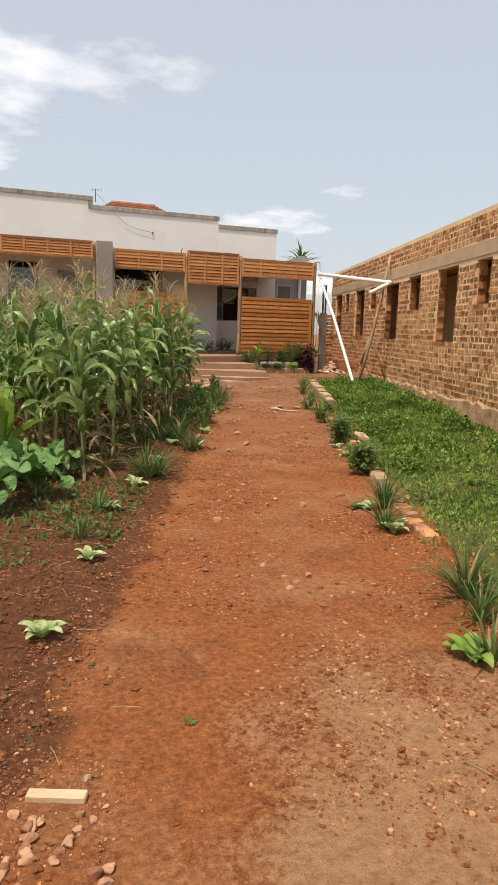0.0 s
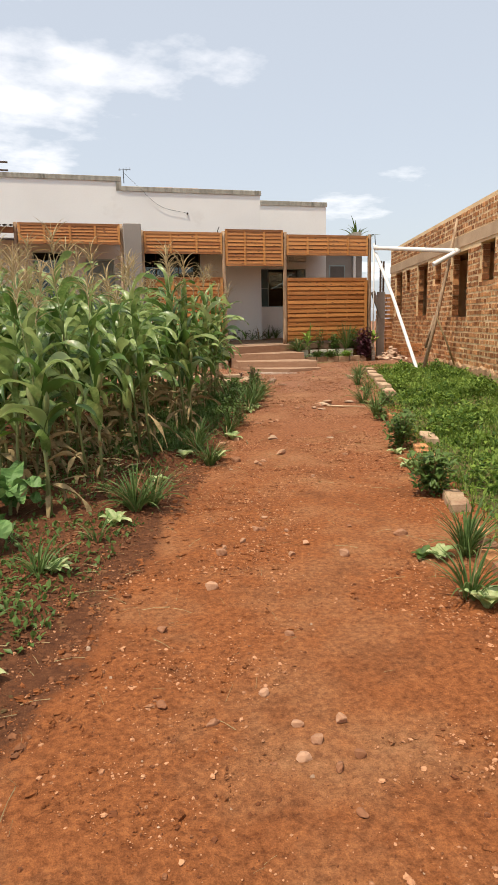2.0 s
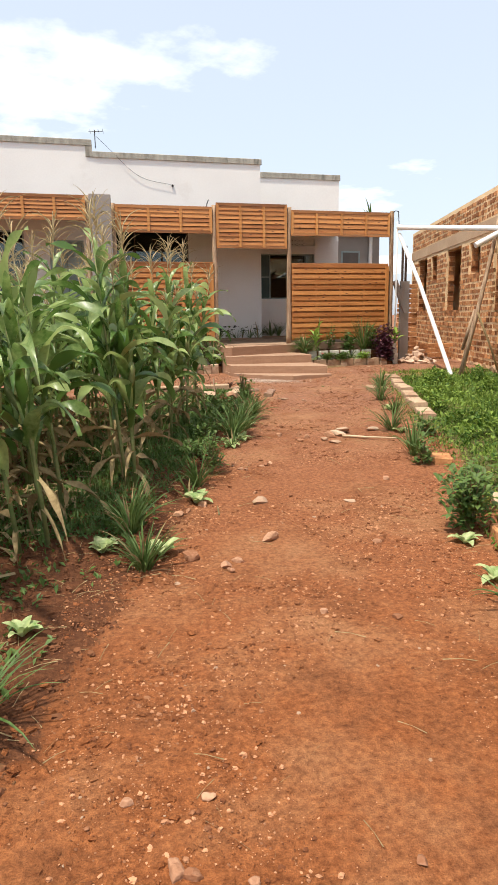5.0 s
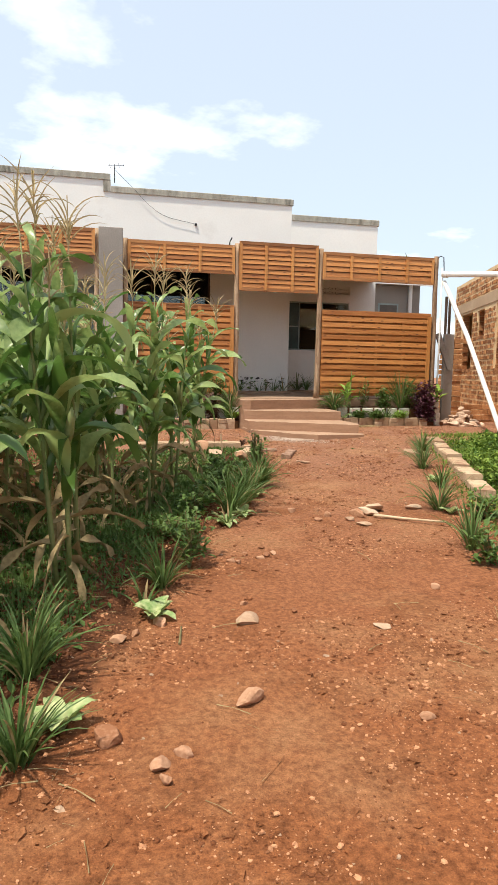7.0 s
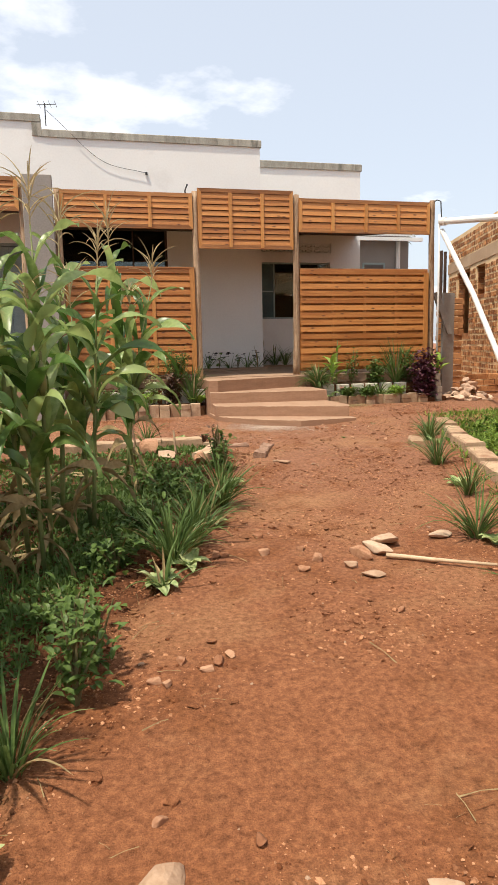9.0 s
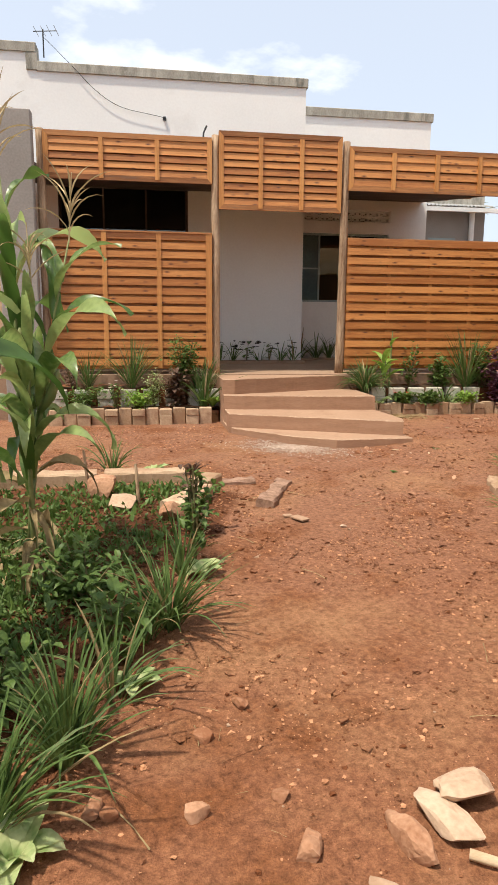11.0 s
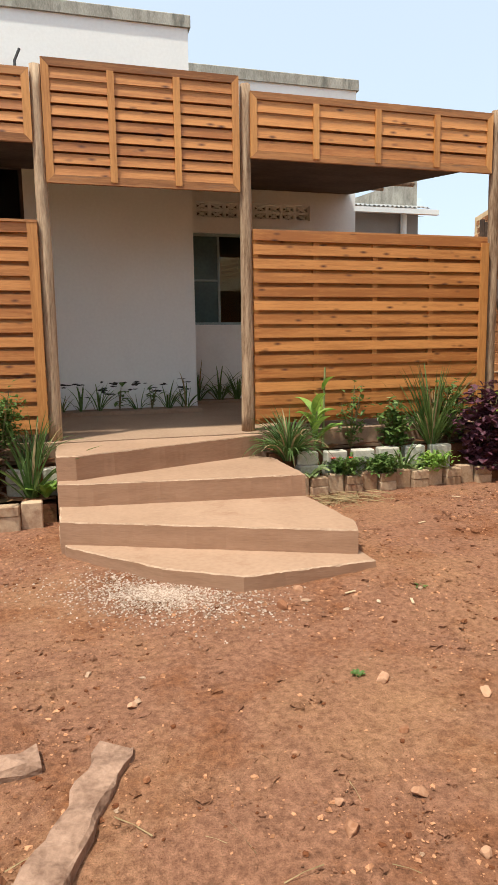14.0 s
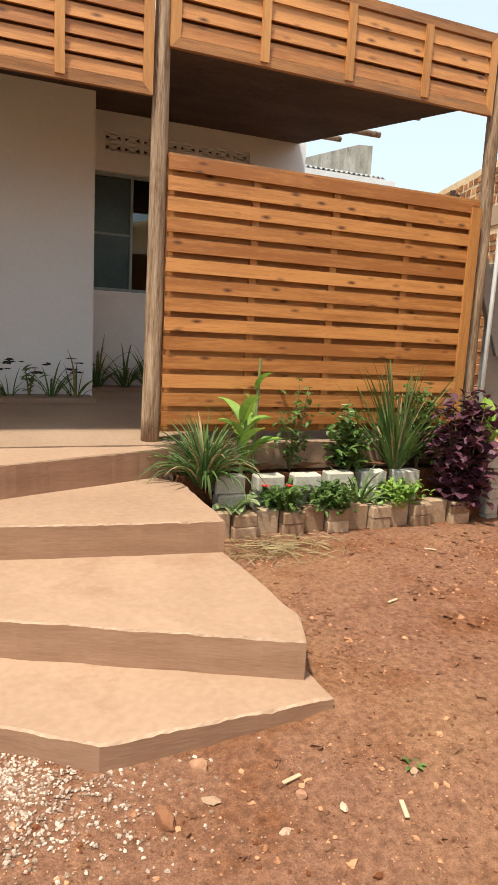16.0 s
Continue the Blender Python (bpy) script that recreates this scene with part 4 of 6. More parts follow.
def stone_mesh(seed, mat, flat=0.6, sub=3, rugged=0.4):
    """An angular stone about 1 across."""
    bm = bmesh.new()
    bmesh.ops.create_icosphere(bm, subdivisions=sub, radius=0.5)
    for v in bm.verts:
        c = v.co.copy()
        v.co *= 1 + rugged * noise.noise(c * 2.2 + Vector((seed * 7.3, 0, 0))) + 0.12 * noise.noise(c * 6 + Vector((0, seed * 3.1, 0)))
        v.co.z *= flat
        lim = 0.30 * flat / 0.6
        if v.co.z > lim:
            v.co.z = lim + (v.co.z - lim) * 0.25
    cut = random.Random(seed)
    for k in range(9):
        d = Vector((cut.gauss(0, 1), cut.gauss(0, 1), cut.gauss(0, 0.8))).normalized()
        off = cut.uniform(0.2, 0.36) * (0.4 + 0.6 * flat if abs(d.z) > 0.6 else 1)
        for v in bm.verts:
            e = v.co.dot(d) - off
            if e > 0:
                v.co -= d * (e * 0.8)
    me = bpy.data.meshes.new("stone")
    bm.to_mesh(me)
    bm.free()
    me.materials.append(mat)
    return me


STONES = [stone_mesh(i, M_STONE, 0.55 + 0.1 * (i % 3)) for i in range(6)]
PALES = [stone_mesh(20 + i, M_PALESTONE, 0.35 + 0.1 * (i % 2)) for i in range(4)]
RUBBLES = [stone_mesh(40 + i, M_RUBBLE, 0.6) for i in range(4)]


def stone(x, y, size, mesh, stretch=1.0, turn=None, sink=0.15, z=None, name="stone", label="loose reddish stone lying on the earth", group="loose stones on the path", tall=1.0):
    ob = new(name, mesh)
    s = (size * stretch, size, size * tall)
    zz = ground_z(x, y) if z is None else z
    ob.matrix_basis = Matrix.LocRotScale((x, y, zz + size * tall * (0.5 * 0.6 - sink)), Euler((0, 0, random.uniform(0, 6.3) if turn is None else radians(turn))), s)
    return tagged(ob, label, "stone", group)


pile_random = random.Random(5)
for i in range(46):
    a, r = pile_random.uniform(0, 6.3), pile_random.uniform(0, 1) ** 0.6
    x, y = 9.98 + 0.48 * r * math.cos(a), 19.15 + 0.38 * r * math.sin(a)
    z = 0.27 + 0.42 * (1 - r) * pile_random.uniform(0.5, 1)
    stone(x, y, pile_random.uniform(0.12, 0.26), RUBBLES[i % 4], pile_random.uniform(1, 1.5), z=z, name="rubble_stone", label="pale broken rubble stone in a heap at the house corner", group="rubble heap")

# ---- things beyond the house ----
out = thing("outbuilding", (9.2, 25.35, 0.0), "grey rendered outbuilding with a corrugated iron roof", "building")
part("wall", Geo().box(0, 2.75, 0, 0.2, 0, 4.2), M_CEMENT, out)
part("side_wall", Geo().box(2.55, 2.75, 0.2, 4, 0, 4.2), M_CEMENT, out)
part("upper_wall", Geo().add([(x, y, z) for y in (0.003, 0.197) for x, z in ((1.3, 4.2), (2.72, 4.2), (2.72, 4.72), (2.45, 4.70), (1.3, 4.3))],
                             [(0, 1, 2, 3, 4), (9, 8, 7, 6, 5), (0, 5, 6, 1), (1, 6, 7, 2), (2, 7, 8, 3), (3, 8, 9, 4), (4, 9, 5, 0)]), M_CAP, out, "pale sloping parapet above the roof sheet")
g = Geo()
n = 100
fr = [(-0.1 + 2.9 * i / n, -0.35, 4.15 + 0.02 * math.sin(i * 2.0)) for i in range(n + 1)]
bk = [(x, -0.002, z + 0.09) for x, _, z in fr]
g.add(fr + bk, [(i, i + 1, n + 2 + i, n + 1 + i) for i in range(n)])
part("roof_sheet", g, M_TIN, out)
part("gutter", Geo().box(-0.1, 2.95, -0.42, -0.33, 4.02, 4.11), M_PVC, out, "pale gutter board")
part("downpipe", Geo().tube([(2.4, -0.08, 0), (2.4, -0.08, 4.1)], 0.06, 10), M_PVC, out)
wn_ = part("window", Geo().box(1.4, 2.05, -0.03, 0.0, 2.6, 3.5), M_STEEL, out)
# pane painted dark to stand for the unlit room behind
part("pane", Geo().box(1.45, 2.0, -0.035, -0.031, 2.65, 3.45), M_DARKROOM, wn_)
far = thing("far_house", (6.2, 33.0, 0.0), "distant house with a hipped clay tile roof", "house")
part("wall", Geo().box(-2.6, 2.6, -1.0, 3.0, 0.2, 6.3), M_WHITE, far)
g = Geo()
g.add([(-3.3, -1.6, 6.1), (3.3, -1.6, 6.1), (3.3, 3.6, 6.1), (-3.3, 3.6, 6.1), (-1.05, -0.2, 7.42), (1.05, -0.2, 7.42), (1.05, 2.2, 7.42), (-1.05, 2.2, 7.42)],
      [(0, 1, 5, 4), (1, 2, 6, 5), (2, 3, 7, 6), (3, 0, 4, 7), (4, 5, 6, 7), (3, 2, 1, 0)])
for i in range(17):
    s = i / 16
    y, z, w = -1.6 + 1.4 * s, 6.1 + 1.32 * s, 3.3 - 2.25 * s
    g.box(-w, w, y - 0.03, y + 0.06, z, z + 0.05)
part("roof", g, M_TILE, far)
part("ridge", Geo().tube([(-1.05, -0.2, 7.42), (1.05, -0.2, 7.42)], 0.08, 8), M_TILE, far)
pole = thing("utility_pole", (-1.5, 30.5, 4.7), "dark power pole with crossarms beyond the roof", "pole")
part("mast", Geo().tube([(0, 0, 0), (0, 0, 3.25)], 0.07, 8), M_RUST, pole)
for z in (2.75, 3.05):
    part("crossarm", Geo().box(-0.55, 0.75, -0.04, 0.04, z, z + 0.05), M_RUST, pole)
palm = thing("palm_tree", (15.4, 33.5, 0.2), "distant palm top above the veranda roof", "palm")
part("trunk", Geo().tube([(0, 0, 0), (0.1, 0, 4), (0.05, 0, 5.1)], [0.16, 0.13, 0.1], 8), M_POST, palm)
g = Geo()
for i in range(26):
    g.blade((0.05, 0, 5.0), i * 2.4, random.uniform(0.9, 1.5), 0.12, random.uniform(30, 88), random.uniform(30, 90), 6)
part("crown", g, M_LEAF, palm)

# ---- garden beds before the veranda ----


def bed(x0, x1, y0, y1, z, name):
    nx, ny = max(2, int((x1 - x0) / 0.08)), max(2, int((y1 - y0) / 0.08))
    vs = [(x0 + (x1 - x0) * i / nx, y0 + (y1 - y0) * j / ny, z + 0.03 * noise.noise((i * 0.5, j * 0.5, z * 9))) for j in range(ny + 1) for i in range(nx + 1)]
    fs = [(j * (nx + 1) + i, j * (nx + 1) + i + 1, (j + 1) * (nx + 1) + i + 1, (j + 1) * (nx + 1) + i) for j in range(ny) for i in range(nx)]
    g = Geo().add(vs, fs)
    g.box(x0, x1, y0, y1, 0.1, z - 0.04)
    structure(name, g, M_BED, "dark moist soil of a planting bed", "soil")


bed(3.02, 5.14, 18.95, 19.36, 0.46, "bed_soil_left")
bed(3.02, 5.14, 19.2, 19.36, 0.72, "bed_soil_left_upper")
bed(7.0, 9.5, 19.02, 19.36, 0.44, "bed_soil_right")
bed(7.0, 9.5, 19.24, 19.36, 0.70, "bed_soil_right_upper")
PAVER = Geo().box(-0.078, 0.078, -0.05, 0.05, 0, 0.155, 0.008).mesh("brick", M_PAVER)
PAVER_TALL = Geo().box(-0.078, 0.078, -0.045, 0.045, 0, 0.215, 0.008).mesh("brick", M_PAVER)
PAVER_CAP = Geo().box(-0.078, 0.078, -0.055, 0.055, 0, 0.075, 0.008).mesh("brick", M_PAVER)


def edging(name, x0, x1, y, z, label, turn=0.0):
    e = thing(name, (x0, y, z), label, "edging", turn=turn)
    n = int((x1 - x0) / 0.165)
    for i in range(n):
        x = 0.082 + i * 0.165
        j = lambda s: random.uniform(-s, s)
        if i % 2:
            a = part("brick", PAVER, M_PAVER, e)
            a.matrix_basis = pose(x, -0.02 + j(0.008), 0.0, 0, 0, j(2))
            b = part("brick", PAVER_CAP, M_PAVER, e)
            b.matrix_basis = pose(x, -0.02 + j(0.008), 0.158, 0, 0, j(3))
        else:
            a = part("brick", PAVER_CAP, M_PAVER, e)
            a.matrix_basis = pose(x, -0.005, -0.05, 0, 0, j(2))
            b = part("brick", PAVER_TALL, M_PAVER, e)
            b.matrix_basis = pose(x, 0.02 + j(0.006), 0.028, 0, 0, j(2))
    return e


edging("brick_edging", 2.9, 5.15, 18.84, 0.23, "toothed edging of reddish cement bricks before the veranda bed")
edging("brick_edging", 7.1, 9.2, 18.97, 0.25, "toothed edging of reddish cement bricks beside the steps")
INNER = Geo().box(-0.1, 0.1, -0.055, 0.055, 0, 0.11, 0.01).mesh("brick", M_PALEBLOCK)
inner = thing("inner_edging", (3.0, 19.17, 0.45), "spaced upper row of grey cement bricks in the bed", "edging")
for i in range(8):
    for k in range(2):
        part("brick", INNER, M_PAVER, inner).matrix_basis = pose(0.15 + i * 0.285, random.uniform(-0.015, 0.015), k * 0.115, 0, 0, random.uniform(-4, 4))
inner = thing("inner_edging", (7.2, 19.16, 0.45), "spaced upper row of pale cement bricks in the bed", "edging")
for i in range(6):
    for k in range(2):
        part("brick", INNER, M_PAVER, inner).matrix_basis = pose(0.12 + i * 0.27, random.uniform(-0.02, 0.02), k * 0.115, 0, 0, random.uniform(-5, 5))
corner = thing("corner_bricks", (9.25, 19.05, 0.25), "stacked pale cement bricks at the end of the bed", "bricks")
for k in range(5):
    for i in range(2):
        part("brick", INNER, M_PAVER, corner).matrix_basis = pose(0.06 + random.uniform(-0.02, 0.02), i * 0.17, k * 0.115, 0, 0, 90 + random.uniform(-6, 6))

# ---- plants ----


def tuft(x, y, h, n=46, width=0.016, z=None, mat=None, label="clump of long arching grass-like leaves beside the path", spread=1.0, seed=0, name="grass_clump", group="grass clumps"):
    rnd = random.Random(seed or int(abs(x * 131 + y * 977) * 100))
    p = thing(name, (x, y, (ground_z(x, y) if z is None else z) - 0.01), label, "plant", group)
    g, dry = Geo(), Geo()
    for i in range(n):
        a = rnd.uniform(0, 6.283)
        lng = h * rnd.uniform(0.75, 1.5)
        b = (0.05 * math.cos(a) * rnd.random(), 0.05 * math.sin(a) * rnd.random(), 0)
        r = rnd.uniform(48, 88)
        (dry if rnd.random() < 0.1 else g).blade(b, a, lng, width * rnd.uniform(0.7, 1.3), r, rnd.uniform(30, 130) * spread * (1.3 - r / 110), 6, 0.3)
    part("leaf_fan", g, mat or M_BLADE, p)
    if dry.v:
        part("dry_leaf_fan", dry, M_STRAW, p, "dry straw-coloured blades")
    return p


def shrub(x, y, h, r, n, leaf, mat, z=None, label="small leafy green shrub beside the path", name="shrub", seed=0, stems=7, group="garden shrubs", flowers=None, low=0.15, wide=0.55):
    rnd = random.Random(seed or int(abs(x * 313 + y * 577) * 100))
    p = thing(name, (x, y, (ground_z(x, y) if z is None else z) - 0.01), label, "plant", group)
    gs, gl, gf = Geo(), Geo(), Geo()
    tips = []
    for i in range(stems):
        a = rnd.uniform(0, 6.283)
        q = Vector((math.cos(a), math.sin(a), 0)) * r * rnd.uniform(0.15, 0.85)
        top = Vector((q.x, q.y, h * rnd.uniform(0.6, 1.0)))
        mid = Vector((q.x * 0.4, q.y * 0.4, top.z * 0.5))
        gs.tube([(0, 0, 0), mid, top], [0.008, 0.006, 0.003], 5)
        tips.append((mid, top))
    for i in range(n):
        mid, top = tips[i % stems]
        s = rnd.uniform(low, 1.0)
        c = (mid * (s / 0.5) if s < 0.5 else mid.lerp(top, (s - 0.5) * 2)) + Vector((rnd.gauss(0, r * 0.28), rnd.gauss(0, r * 0.28), rnd.gauss(0, h * 0.05)))
        c.z = max(0.02, c.z)
        gl.blade(c, rnd.uniform(0, 6.283), leaf * rnd.uniform(0.7, 1.3), leaf * wide * rnd.uniform(0.8, 1.2), rnd.uniform(-10, 60), rnd.uniform(20, 80), 3, 0.2, shape="leaf")
    part("stem", gs, M_TWIG, p)
    part("foliage", gl, mat, p)
    if flowers:
        for i in range(flowers[0]):
            mid, top = tips[i % stems]
            c = top + Vector((rnd.uniform(-0.05, 0.05), rnd.uniform(-0.05, 0.02), 0.03))
            f = Geo()
            for k in range(6):
                f.blade(c, k * 1.047, flowers[2], flowers[2] * 0.8, 35, 60, 3, 0.1, shape="leaf")
            part("flower", f, flowers[1], p)
    return p


def rosette(x, y, n, leaf, mat, z=None, label="low rosette of cream and green variegated leaves", name="rosette_plant", wide=0.5, rise=55, droop=80, seed=0, group="rosette plants", wave=0.05):
    rnd = random.Random(seed or int(abs(x * 713 + y * 377) * 100))
    p = thing(name, (x, y, (ground_z(x, y) if z is None else z) - 0.005), label, "plant", group)
    for i in range(n):
        g = Geo()
        a = i * 2.4 + rnd.uniform(-0.3, 0.3)
        g.blade((0.01 * math.cos(a), 0.01 * math.sin(a), 0), a, leaf * rnd.uniform(0.7, 1.15), leaf * wide * rnd.uniform(0.85, 1.1), rise + rnd.uniform(-15, 20), droop + rnd.uniform(-20, 25), 7, 0.2, wave, shape="leaf")
        part("leaf", g, mat, p)
    return p


def kale(x, y, h, seed):
    rnd = random.Random(seed)
    p = thing("kale_plant", (x, y, ground_z(x, y)), "broad blue-green kale plant with ruffled leaves", "plant", "kale plants")
    part("stem", Geo().tube([(0, 0, 0), (0.02, 0.01, h * 0.5)], [0.016, 0.012], 7), M_STALK, p)
    for i in range(13):
        a = i * 2.4
        g = Geo()
        base = (0.02 * math.cos(a), 0.02 * math.sin(a), h * (0.15 + 0.35 * i / 13))
        g.blade(base, a, h * rnd.uniform(0.5, 0.75), h * 0.34, rnd.uniform(30, 75), rnd.uniform(60, 120), 12, 0.12, 0.22, shape="leaf")
        part("leaf", g, M_KALE, p)
    return p


def canna(x, y, h, n, mat, z=None, label="broad-leaved canna plant with upright bright leaves", seed=3, name="canna_plant", leaf=0.45):
    rnd = random.Random(seed)
    p = thing(name, (x, y, ground_z(x, y) if z is None else z), label, "plant", "broad-leaved plants")
    part("stem", Geo().tube([(0, 0, 0), (0.02, 0, h * 0.6)], [0.014, 0.009], 7), M_STALK, p)
    for i in range(n):
        g = Geo()
        a = i * 2.5 + rnd.uniform(-0.4, 0.4)
        g.blade((0, 0, h * (0.1 + 0.5 * i / n)), a, leaf * rnd.uniform(0.8, 1.2), leaf * 0.32, rnd.uniform(55, 80), rnd.uniform(30, 75), 9, 0.3, 0.03, shape="leaf")
        part("leaf", g, mat, p)
    return p


# left of the path
TUFTS_LEFT = [(1.36, 7.28, 0.34, 80), (1.52, 7.42, 0.36, 40), (0.62, 5.9, 0.24, 22), (0.36, 5.2, 0.2, 20), (2.33, 9.5, 0.34, 80), (2.36, 8.92, 0.27, 70), (3.03, 10.63, 0.3, 60), (3.79, 12.36, 0.38, 90), (3.97, 12.66, 0.33, 110),
              (4.33, 13.52, 0.33, 90), (4.22, 13.42, 0.3, 40), (4.1, 13.0, 0.3, 26), (3.7, 12.0, 0.22, 16), (1.0, 6.5, 0.16, 14), (2.9, 10.3, 0.2, 14), (4.42, 14.1, 0.34, 22), (3.95, 16.05, 0.3, 26)]
for i, (x, y, h, n) in enumerate(TUFTS_LEFT):
    tuft(x, y, h, n)
for i, (x, y, s) in enumerate(((1.16, 6.95, 0.17), (0.72, 5.92, 0.14), (0.38, 4.75, 0.15), (-0.02, 3.6, 0.17), (2.11, 9.18, 0.17), (1.67, 8.1, 0.13), (2.5, 9.13, 0.2), (2.94, 10.16, 0.2), (3.67, 12.03, 0.18), (4.18, 13.05, 0.14), (4.52, 14.07, 0.17), (3.88, 12.28, 0.18), (4.3, 16.0, 0.15))):
    rosette(x, y, 9, s * 0.85, M_CREAM)
for i, (x, y, h, r, n, lf, m, lab) in enumerate((
        (4.53, 14.72, 0.42, 0.13, 150, 0.07, M_LEAF, "small dark green shrub with reddish shoot tips"),
        (4.53, 14.68, 0.50, 0.08, 24, 0.06, M_BRONZE, "reddish young shoots of a small shrub"),
        (4.5, 14.2, 0.46, 0.07, 34, 0.08, M_LEAF, "thin upright seedling with heart-shaped leaves"),
        (4.1, 13.25, 0.36, 0.14, 60, 0.09, M_LEAF, "leafy green weed with pale leaf backs"),
        (3.95, 13.75, 0.28, 0.34, 300, 0.06, M_LEAF, "low green weeds at the edge of the bed"),
        (3.24, 10.98, 0.42, 0.13, 120, 0.055, M_LEAF, "thin upright green weed at the edge of the bed"),
        (3.32, 11.25, 0.36, 0.16, 130, 0.055, M_LEAF, "thin upright green weed at the edge of the bed"),
        (3.45, 12.3, 0.26, 0.3, 170, 0.06, M_LEAF, "low green weeds at the edge of the bed"),
        (3.2, 11.6, 0.24, 0.26, 140, 0.06, M_LEAF, "low green weeds at the edge of the bed"),
        (3.7, 12.9, 0.26, 0.26, 140, 0.06, M_LEAF, "low green weeds at the edge of the bed"))):
    shrub(x, y, h, r, n, lf, m, label=lab)
kale(0.1, 6.5, 0.62, 1)
kale(-0.25, 6.1, 0.6, 2)
kale(-0.1, 7.0, 0.66, 3)
kale(0.35, 7.4, 0.5, 4)
canna(-0.15, 8.1, 0.9, 5, M_BRIGHT, label="young banana plant with broad bright green leaves", name="banana_plant", leaf=0.75)
rosette(4.6, 15.95, 16, 0.16, M_BRONZE, label="dark bronze spiky rosette behind the kerb", wide=0.16, rise=60, droop=40)
# right of the path
for x, y, h, n in ((3.38, 5.52, 0.34, 80), (3.03, 4.95, 0.34, 44), (2.66, 3.38, 0.36, 80), (2.2, 2.6, 0.24, 24), (2.5, 3.05, 0.28, 40), (4.27, 7.7, 0.26, 40), (5.49, 11.1, 0.34, 60), (5.85, 12.32, 0.34, 60), (6.72, 14.38, 0.32, 60), (6.4, 13.3, 0.28, 40), (7.3, 15.6, 0.3, 50), (7.45, 15.9, 0.26, 40)):
    tuft(x, y, h, n, group="grass clumps along the lawn edge")
for x, y, s, m in ((3.04, 4.8, 0.22, M_CREAM), (3.2, 5.55, 0.15, M_CREAM), (4.4, 8.12, 0.16, M_CREAM), (4.6, 8.75, 0.14, M_CREAM), (5.9, 12.18, 0.16, M_CREAM), (6.46, 13.58, 0.15, M_CREAM), (7.2, 15.3, 0.15, M_CREAM), (2.15, 2.7, 0.22, M_BRIGHT), (3.1, 5.6, 0.12, M_LEAF)):
    rosette(x, y, 9, s * 0.85, m)
shrub(4.76, 8.95, 0.5, 0.24, 330, 0.075, M_LEAF, label="bushy dark green shrub at the lawn edge", stems=12)
shrub(4.0, 7.0, 0.46, 0.24, 330, 0.085, M_LEAF, label="bushy green shrub with oval leaves at the lawn edge", stems=12)
shrub(5.0, 9.35, 0.42, 0.2, 200, 0.07, M_LEAF, label="bushy dark green shrub at the lawn edge", stems=9)
shrub(5.42, 10.75, 0.3, 0.16, 90, 0.07, M_LEAF, label="small green shrub beside the broken bricks")
shrub(6.05, 11.9, 0.3, 0.2, 130, 0.07, M_LEAF, label="small green shrub at the lawn edge")
# beds by the veranda, left of the steps
tuft(4.05, 19.22, 0.5, 80, z=0.7, label="upright fine grass clump in the upper bed", spread=0.4, group="bed grasses")
tuft(3.5, 19.25, 0.4, 50, z=0.7, label="upright fine grass clump in the upper bed", spread=0.5, group="bed grasses")
shrub(4.72, 19.2, 0.7, 0.2, 700, 0.05, M_LEAF, z=0.66, label="round small-leaved green bush before the screen", stems=14, low=0.4)
shrub(4.62, 19.05, 0.52, 0.17, 240, 0.1, M_BRONZE, z=0.46, label="bushy plant with dark bronze leaves", stems=8)
shrub(4.33, 19.05, 0.5, 0.16, 420, 0.035, M_CREAM, z=0.46, label="fine pale variegated bush", stems=12)
tuft(4.95, 19.05, 0.5, 30, width=0.035, z=0.46, label="clump of broad strap leaves beside the steps", spread=0.5, group="bed grasses")
tuft(5.0, 19.25, 0.36, 40, z=0.68, label="arching grass clump beside the post", group="bed grasses")
rosette(5.07, 19.0, 10, 0.2, M_BRIGHT, z=0.47, label="bright green ruffled lettuce-like plant")
shrub(4.12, 18.97, 0.24, 0.26, 420, 0.05, M_BRIGHT, z=0.46, label="bright trailing herb over the edging", stems=8)
shrub(3.85, 19.02, 0.34, 0.12, 40, 0.06, M_LEAF, z=0.46, label="green herb with small white flowers", flowers=(5, M_CHIPS, 0.025))
shrub(3.4, 19.03, 0.3, 0.3, 420, 0.055, M_LEAF, z=0.46, label="low mixed herbs in the bed", stems=8)
shrub(3.3, 19.25, 0.35, 0.14, 90, 0.05, M_BRONZE, z=0.7, label="thin reddish herb in the upper bed")
# right of the steps
tuft(7.14, 19.14, 0.4, 170, width=0.02, z=0.62, spread=1.5, label="arching clump of strap leaves hanging over the step", group="bed grasses")
canna(7.42, 19.22, 0.62, 8, M_BRIGHT, z=0.66, label="canna plant with broad bright green leaves", seed=8, leaf=0.3)
canna(7.52, 19.27, 1.25, 3, M_BRIGHT, z=0.68, label="tall thin flower stalk with one broad leaf", seed=9, leaf=0.2)
shrub(7.8, 19.27, 0.64, 0.16, 120, 0.065, M_LEAF, z=0.68, label="thin open green shrub before the screen", stems=6)
shrub(8.25, 19.25, 0.46, 0.18, 260, 0.08, M_LEAF, z=0.66, label="leafy green bush with pale blotches", flowers=(4, M_CREAM, 0.035))
tuft(8.62, 19.22, 0.62, 90, width=0.022, z=0.66, label="tall upright sword-leaved clump before the screen", spread=0.35, group="bed grasses")
shrub(8.85, 19.28, 0.66, 0.22, 300, 0.07, M_LEAF, z=0.66, label="green bush behind the purple plant")
shrub(9.05, 18.98, 0.84, 0.27, 620, 0.085, M_PURPLE, z=0.42, label="bushy plant with dark purple heart-shaped leaves", name="purple_plant", stems=16, wide=0.9, low=0.1)
